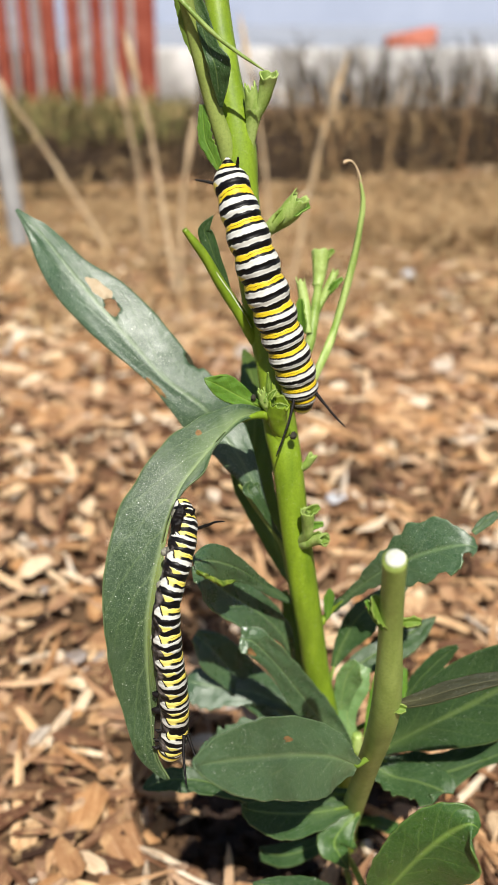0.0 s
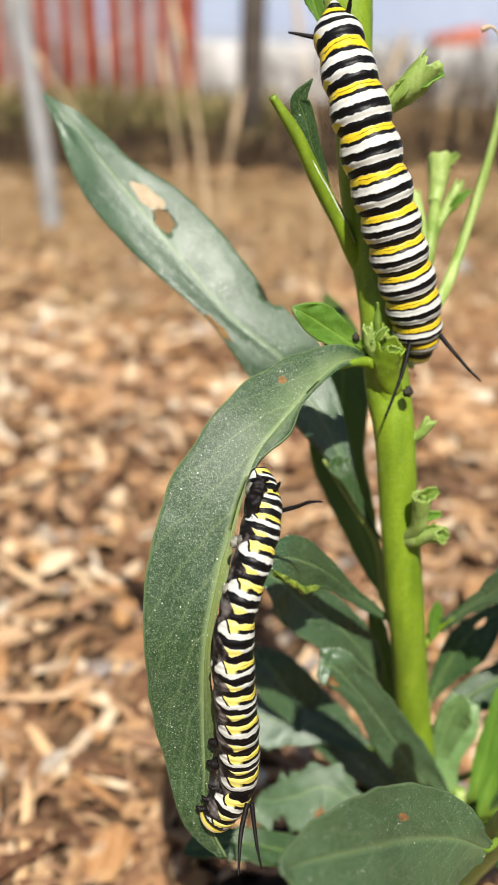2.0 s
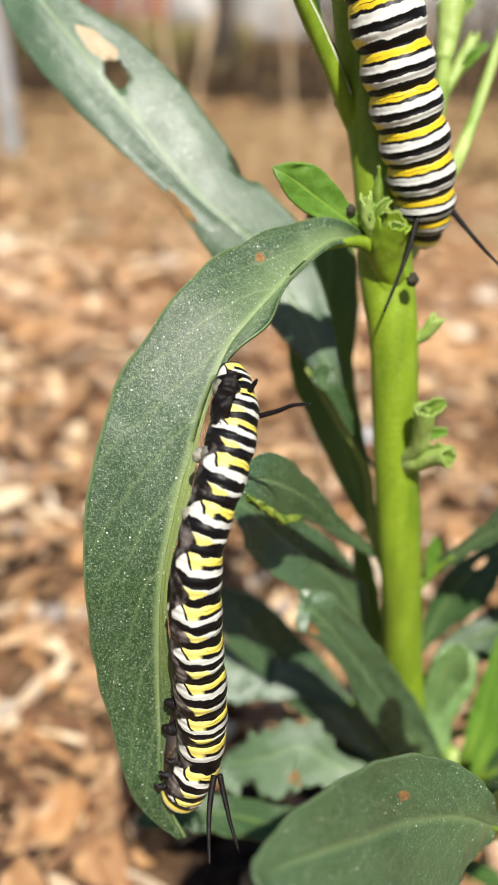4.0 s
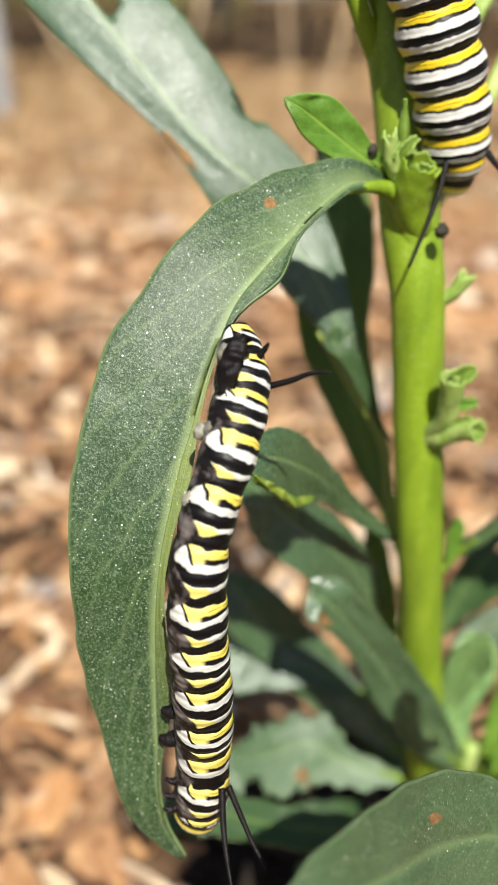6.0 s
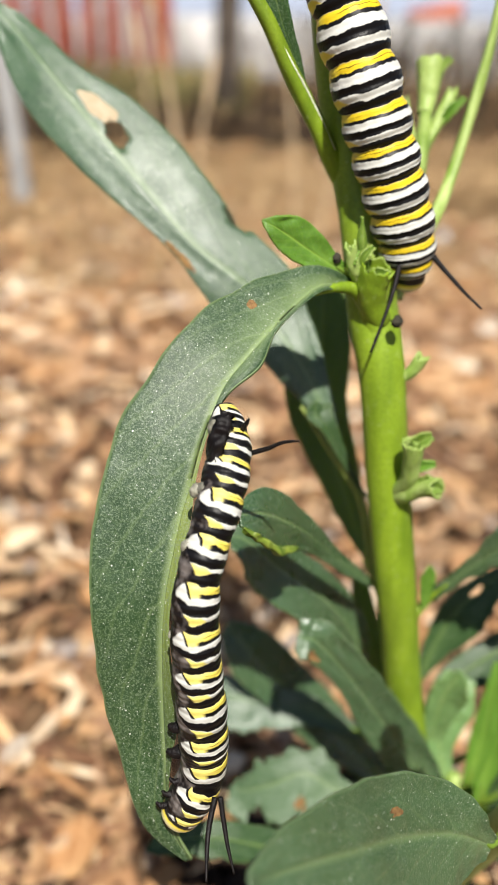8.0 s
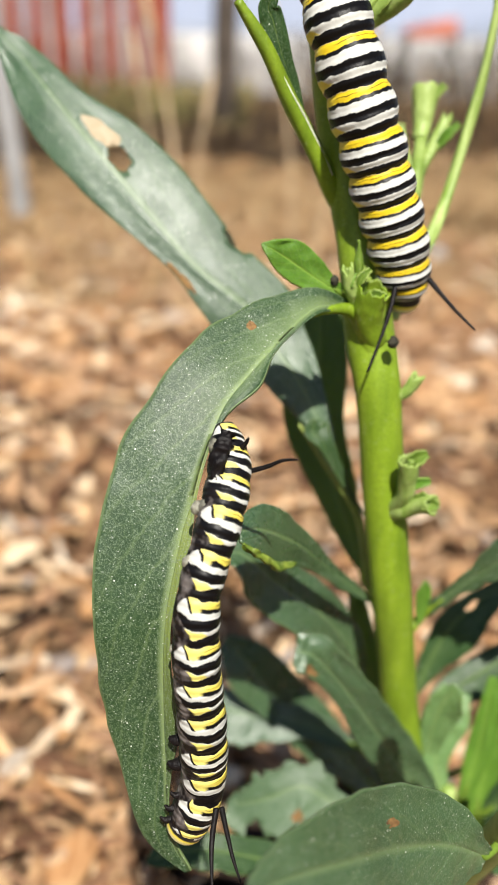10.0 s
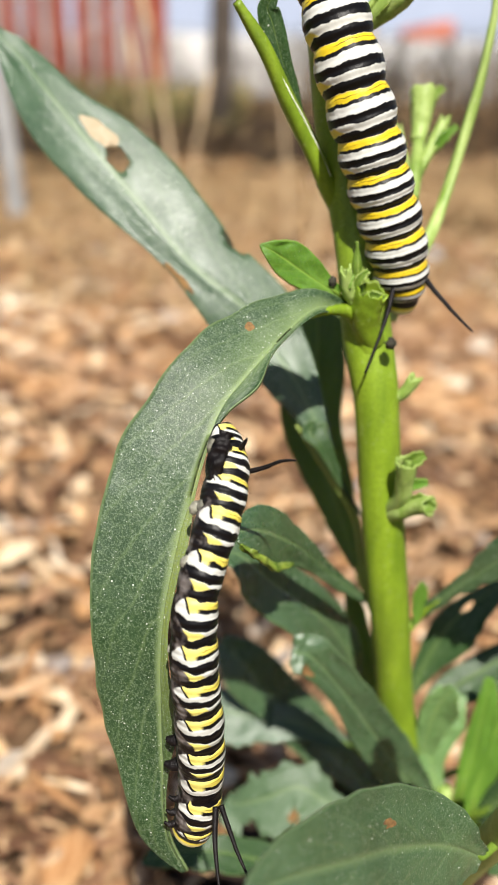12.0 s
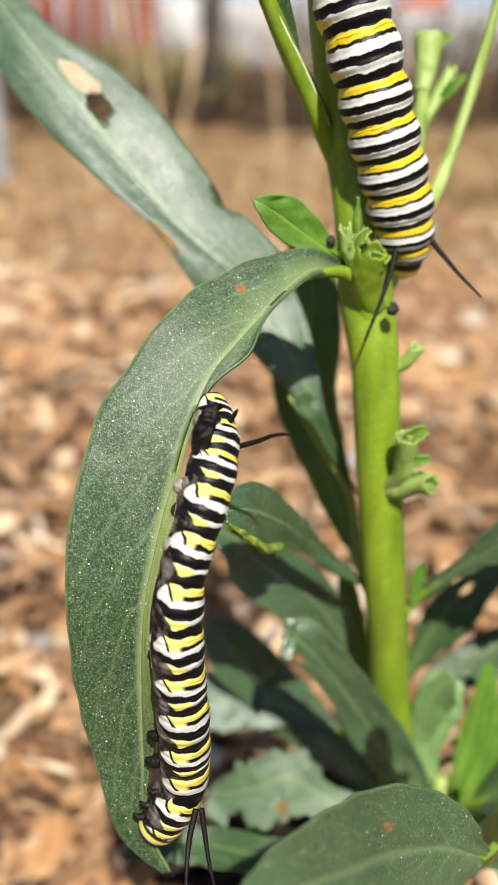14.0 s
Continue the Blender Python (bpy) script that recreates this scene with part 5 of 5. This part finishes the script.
PIVOT = Vector((-0.0116, 0.1140, 0.0912))


def lower_caterpillar():
    o = Vector((-0.0115, 0.1145, 0.1065))
    c = thing("caterpillar", o, "black, white and yellow ringed caterpillar eating the drooping leaf", "caterpillar", "monarch caterpillars")
    bm = bmesh.new()
    axis = [(-10.3, 124.4, 124.6), (-10.0, 123.2, 123.4), (-9.7, 121.0, 121.6), (-10.2, 118.3, 118.8), (-11.2, 116.4, 115.6), (-12.1, 115.0, 112.2), (-12.3, 114.1, 108.4), (-12.15, 113.6, 104.0), (-11.8, 113.6, 99.4), (-11.6, 113.8, 95.0), (-11.6, 114.0, 91.6), (-11.7, 114.0, 90.4)]
    skin(bm, axis, (0.9, 1.6, 2.0, 2.05, 1.95, 2.0, 2.15, 2.25, 2.3, 2.3, 2.15, 1.6), Vector((0.95, -0.22, 0.1)),
         ((0, -1.1), (0.07, -0.72), (0.147, 0.08), (0.214, 1.08), (0.279, 2.08), (0.369, 3.08), (0.467, 4.08), (0.561, 5.08), (0.635, 6.08), (0.704, 7.08), (0.788, 8.08), (0.86, 9.05), (1, 10.0)), o, 230, 30, 0.10, 0.93)
    part("body", bm, CAT_SIDE, c)
    filament([(-7.8, 120.9, 121.6), (-6.2, 120.4, 122.4), (-4.9, 120.0, 123.2), (-3.6, 119.4, 123.6)], (0.26, 0.21, 0.16, 0.09), o, c, "thin black rear filament")
    filament([(-8.6, 121.4, 123.6), (-8.2, 121.2, 124.4), (-8.0, 121.0, 124.9)], (0.25, 0.2, 0.1), o, c)
    for z, x, y in ((123.9, -11.3, 121.6), (119.2, -12.7, 118.6), (115.2, -13.3, 117.0), (111.6, -13.6, 116.0), (106.8, -14.4, 115.6)):
        near = 0.4 if z > 117 else 1.5
        proleg([(x + 1.6, y - near, z + 0.3), (x + 0.9, y - near, z + 0.1), (x + 0.5, y - near, z)], (0.9, 0.75, 0.6), o, c, FOOT)
        proleg([(x + 0.5, y - near, z + 0.6), (x + 0.2, y - near, z), (x + 0.1, y - near, z - 0.6)], (0.3, 0.55, 0.3), o, c, PAD, "proleg_pad")
    bm = bmesh.new()
    tube(bm, [(-9.8, 121.2, 125.4), (-10.2, 120.6, 124.4), (-10.6, 119.9, 123.3), (-10.9, 119.0, 121.6)], (0.4, 0.7, 0.8, 0.4), 16, 22, o, 0.6)
    part("rear_proleg", bm, BLACK_SKIN, c, "black wrinkled rear proleg")
    for z, x, y in ((96.0, -13.6, 115.2), (92.9, -13.8, 115.2)):
        proleg([(x, y - 0.6, z), (x - 0.8, y - 0.7, z - 0.1), (x - 1.4, y - 0.6, z + 0.1)], (0.75, 0.55, 0.2), o, c, BLACK_SKIN, "leg")
    bm = bmesh.new()
    skin(bm, [tuple(v * 1000 for v in PIVOT + Vector((0.0, 0.0, 0.0016))), (-11.6, 114, 90.8), (-11.7, 113.9, 88.7), (-11.9, 113.8, 86.6), (-12.0, 113.8, 85.4)], (1.8, 2.2, 2.25, 2.15, 1.9), Vector((0.95, -0.22, 0.1)), ((0, 9.6), (0.35, 10.0), (1, 11.45)), PIVOT, 70, 30, 0.06, 0.93)
    front = part("front_body", bm, CAT_SIDE, c)
    bm = bmesh.new()
    head_mesh(bm, (-12.1, 113.8, 85.6), (-0.3, 0.0, -1.0), 2.05, PIVOT)
    part("head", bm, HEAD, front)
    filament([(-10.0, 112.2, 90.0), (-9.9, 110.6, 88.2), (-9.6, 108.8, 86.8), (-9.1, 106.6, 85.4)], (0.30, 0.26, 0.21, 0.12), PIVOT, front, "long black front filament")
    filament([(-9.5, 112.4, 90.0), (-8.6, 111.2, 88.4), (-7.6, 109.8, 86.8), (-6.4, 108.4, 85.2)], (0.28, 0.24, 0.19, 0.11), PIVOT, front, "long black front filament")
    for z, x in ((89.8, -13.7), (88.0, -13.9), (86.4, -14.0)):
        proleg([(x + 0.4, 113.4, z), (x - 0.3, 113.2, z - 0.2), (x - 0.9, 113.2, z + 0.1)], (0.42, 0.3, 0.1), PIVOT, front, BLACK_SKIN, "leg")
    return c, front


eater, eater_front = lower_caterpillar()
# the lens holds its focus on the middle of the drooping leaf
cam.data.dof.use_dof, cam.data.dof.focus_object, cam.data.dof.aperture_fstop = True, leaf_of["droop"], 32.0


# ---- the wood-chip mulch ----
def chip_shape(rng):
    kind = rng.random()
    if kind < 0.35:
        length, width, thick = rng.uniform(6, 14), rng.uniform(0.7, 1.8), rng.uniform(0.25, 0.7)
    elif kind < 0.8:
        length, width, thick = rng.uniform(5, 10), rng.uniform(1.8, 4.2), rng.uniform(0.3, 0.8)
    else:
        length, width, thick = rng.uniform(2.5, 5), rng.uniform(1.2, 3.0), rng.uniform(0.4, 1.3)
    # two long, nearly straight sides and two splintered ends
    ring = []
    skew = rng.uniform(-0.35, 0.35)
    taper = rng.uniform(0.35, 1.0)
    for x in (-0.55, 0.0, 0.55):
        ring.append((x * length, -width * rng.uniform(0.75, 1.0) * (1 if x < 0.3 else taper)))
    ends = rng.choice((1, 2, 3))
    for k in range(ends):
        ring.append((length * rng.uniform(0.65, 1.0), width * taper * (-0.7 + 1.4 * (k + 0.5) / ends)))
    for x in (0.55, 0.0, -0.55):
        ring.append((x * length, width * rng.uniform(0.75, 1.0) * (1 if x < 0.3 else taper)))
    for k in range(ends):
        ring.append((-length * rng.uniform(0.65, 1.0), width * (0.7 - 1.4 * (k + 0.5) / ends)))
    ring = [(x + skew * y, y) for x, y in ring]
    n = len(ring)
    bend = rng.uniform(-0.02, 0.02)
    twist = rng.uniform(-0.04, 0.04)
    high = rng.uniform(0.72, 0.95)
    verts = []
    for z, s in ((1, high), (-1, 1.0)):
        for x, y in ring:
            verts.append(Vector((x * s, y * s, z * thick * rng.uniform(0.7, 1.1) + bend * x * x * 0.5 + twist * x * y)) * MM)
    faces = [(0, 1, 2) + tuple(range(3, 3 + ends)) + tuple(range(3 + ends, n)), tuple(range(2 * n - 1, n - 1, -1))] + [(k + n, (k + 1) % n + n, (k + 1) % n, k) for k in range(n)]
    return verts, faces


def chip_uv(me):
    layer = me.uv_layers.new(name="UVMap")
    for poly in me.polygons:
        for li in poly.loop_indices:
            co = me.vertices[me.loops[li].vertex_index].co
            layer.data[li].uv = (co.x * 40, co.y * 40)


def ground_z(x, y):
    return 0.006 * noise.noise(Vector((x * 5, y * 5, 0)))


def add_mulch():
    rng = random.Random(21)
    shapes = [chip_shape(rng) for _ in range(40)]
    meshes = []
    for k, (verts, faces) in enumerate(shapes):
        me = bpy.data.meshes.new("wood_chip")
        me.from_pydata(verts, [], faces)
        me.materials.append(CHIP)
        chip_uv(me)
        meshes.append(me)
    for k in range(300):
        y = 0.125 + 0.20 * rng.random()
        x = rng.uniform(-0.12, 0.13) * (0.6 + y * 1.6)
        if math.hypot((x - 0.008) / 0.022, (y - 0.176) / 0.024) < 1 and k % 4:
            x += 0.06 if x > 0 else -0.06
        ob = new("wood_chip", meshes[rng.randrange(40)])
        ob.parent = ground
        ob.matrix_basis = pose(x, y, ground_z(x, y) + 0.004 + 0.006 * rng.random(), rng.gauss(0, 15), rng.gauss(0, 15), rng.uniform(0, 360))
    verts, faces, uvs = [], [], []

    def lay(count, where, size, high, tilt):
        for _ in range(count):
            x, y = where()
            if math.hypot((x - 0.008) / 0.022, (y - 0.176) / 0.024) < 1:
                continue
            vs, fs = shapes[rng.randrange(40)]
            s = rng.uniform(*size)
            m = pose(x, y, ground_z(x, y) + high * rng.random(), rng.gauss(0, tilt), rng.gauss(0, tilt), rng.uniform(0, 360))
            i = len(verts)
            off = rng.uniform(0, 50)
            verts.extend(m @ (v * s) for v in vs)
            for f in fs:
                faces.append(tuple(i + a for a in f))
                uvs.extend((vs[a].x * 40 + off, vs[a].y * 40 + off) for a in f)

    def near():
        y = rng.uniform(0.06, 0.46)
        return rng.uniform(-1, 1) * (0.07 + 0.42 * y), y

    def far():
        y = 0.42 + 0.9 * rng.random() ** 1.2
        return rng.uniform(-1, 1) * (0.10 + 0.40 * y), y

    lay(4200, near, (0.55, 1.5), 0.008, 17)
    lay(9000, far, (0.9, 2.1), 0.008, 9)
    # blackened crumbs laid where the plant's shadow falls, to deepen it
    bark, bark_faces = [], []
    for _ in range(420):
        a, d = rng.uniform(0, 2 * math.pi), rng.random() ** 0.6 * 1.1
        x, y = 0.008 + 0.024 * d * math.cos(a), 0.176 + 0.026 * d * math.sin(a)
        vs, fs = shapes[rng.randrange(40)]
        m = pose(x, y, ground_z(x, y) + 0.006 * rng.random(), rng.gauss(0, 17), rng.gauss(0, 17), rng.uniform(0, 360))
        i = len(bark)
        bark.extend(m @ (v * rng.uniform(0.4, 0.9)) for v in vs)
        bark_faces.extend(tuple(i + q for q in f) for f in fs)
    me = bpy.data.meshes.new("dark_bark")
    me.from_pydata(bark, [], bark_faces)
    me.materials.append(SHADOW_BARK)
    tagged(new("dark_bark", me), "bark crumbs at the foot of the plant, blackened to deepen its shadow", "bark", kind="stuff")
    me = bpy.data.meshes.new("mulch")
    me.from_pydata(verts, [], faces)
    me.materials.append(CHIPS)
    layer = me.uv_layers.new(name="UVMap")
    layer.data.foreach_set("uv", np.array(uvs, dtype=np.float32).ravel())
    tagged(new("mulch", me), "coarse tan and brown wood-chip mulch", "mulch", kind="stuff")


add_mulch()


# ---- movement ----
# seconds and degrees by which the eating head bows towards the leaf
BOW = [(0.0, 10), (0.6, 20), (0.9, 25), (1.2, 26), (1.5, 40), (1.9, 45), (2.3, 49), (2.5, 49), (2.7, -5), (2.9, 5), (3.3, 10), (3.6, 17), (4.5, 38), (5.2, 46), (5.5, 46), (5.7, -4), (6.0, -5), (6.2, 0), (6.6, 15), (7.0, 25), (7.4, 31), (7.8, 42), (8.0, 42), (8.2, 18), (8.4, -5), (9.0, 10), (9.7, 25), (10.3, 35), (10.5, 40), (11.1, 45), (11.3, -10), (11.5, -8), (11.9, 5), (12.5, 15), (13.1, 30), (13.4, 38), (14.0, 42)]


def motions():
    here = PIVOT - Vector(eater.location)
    walk(eater_front, [(t, pose(*here, 0, 0.42 * a, 0)) for t, a in BOW])


motions()
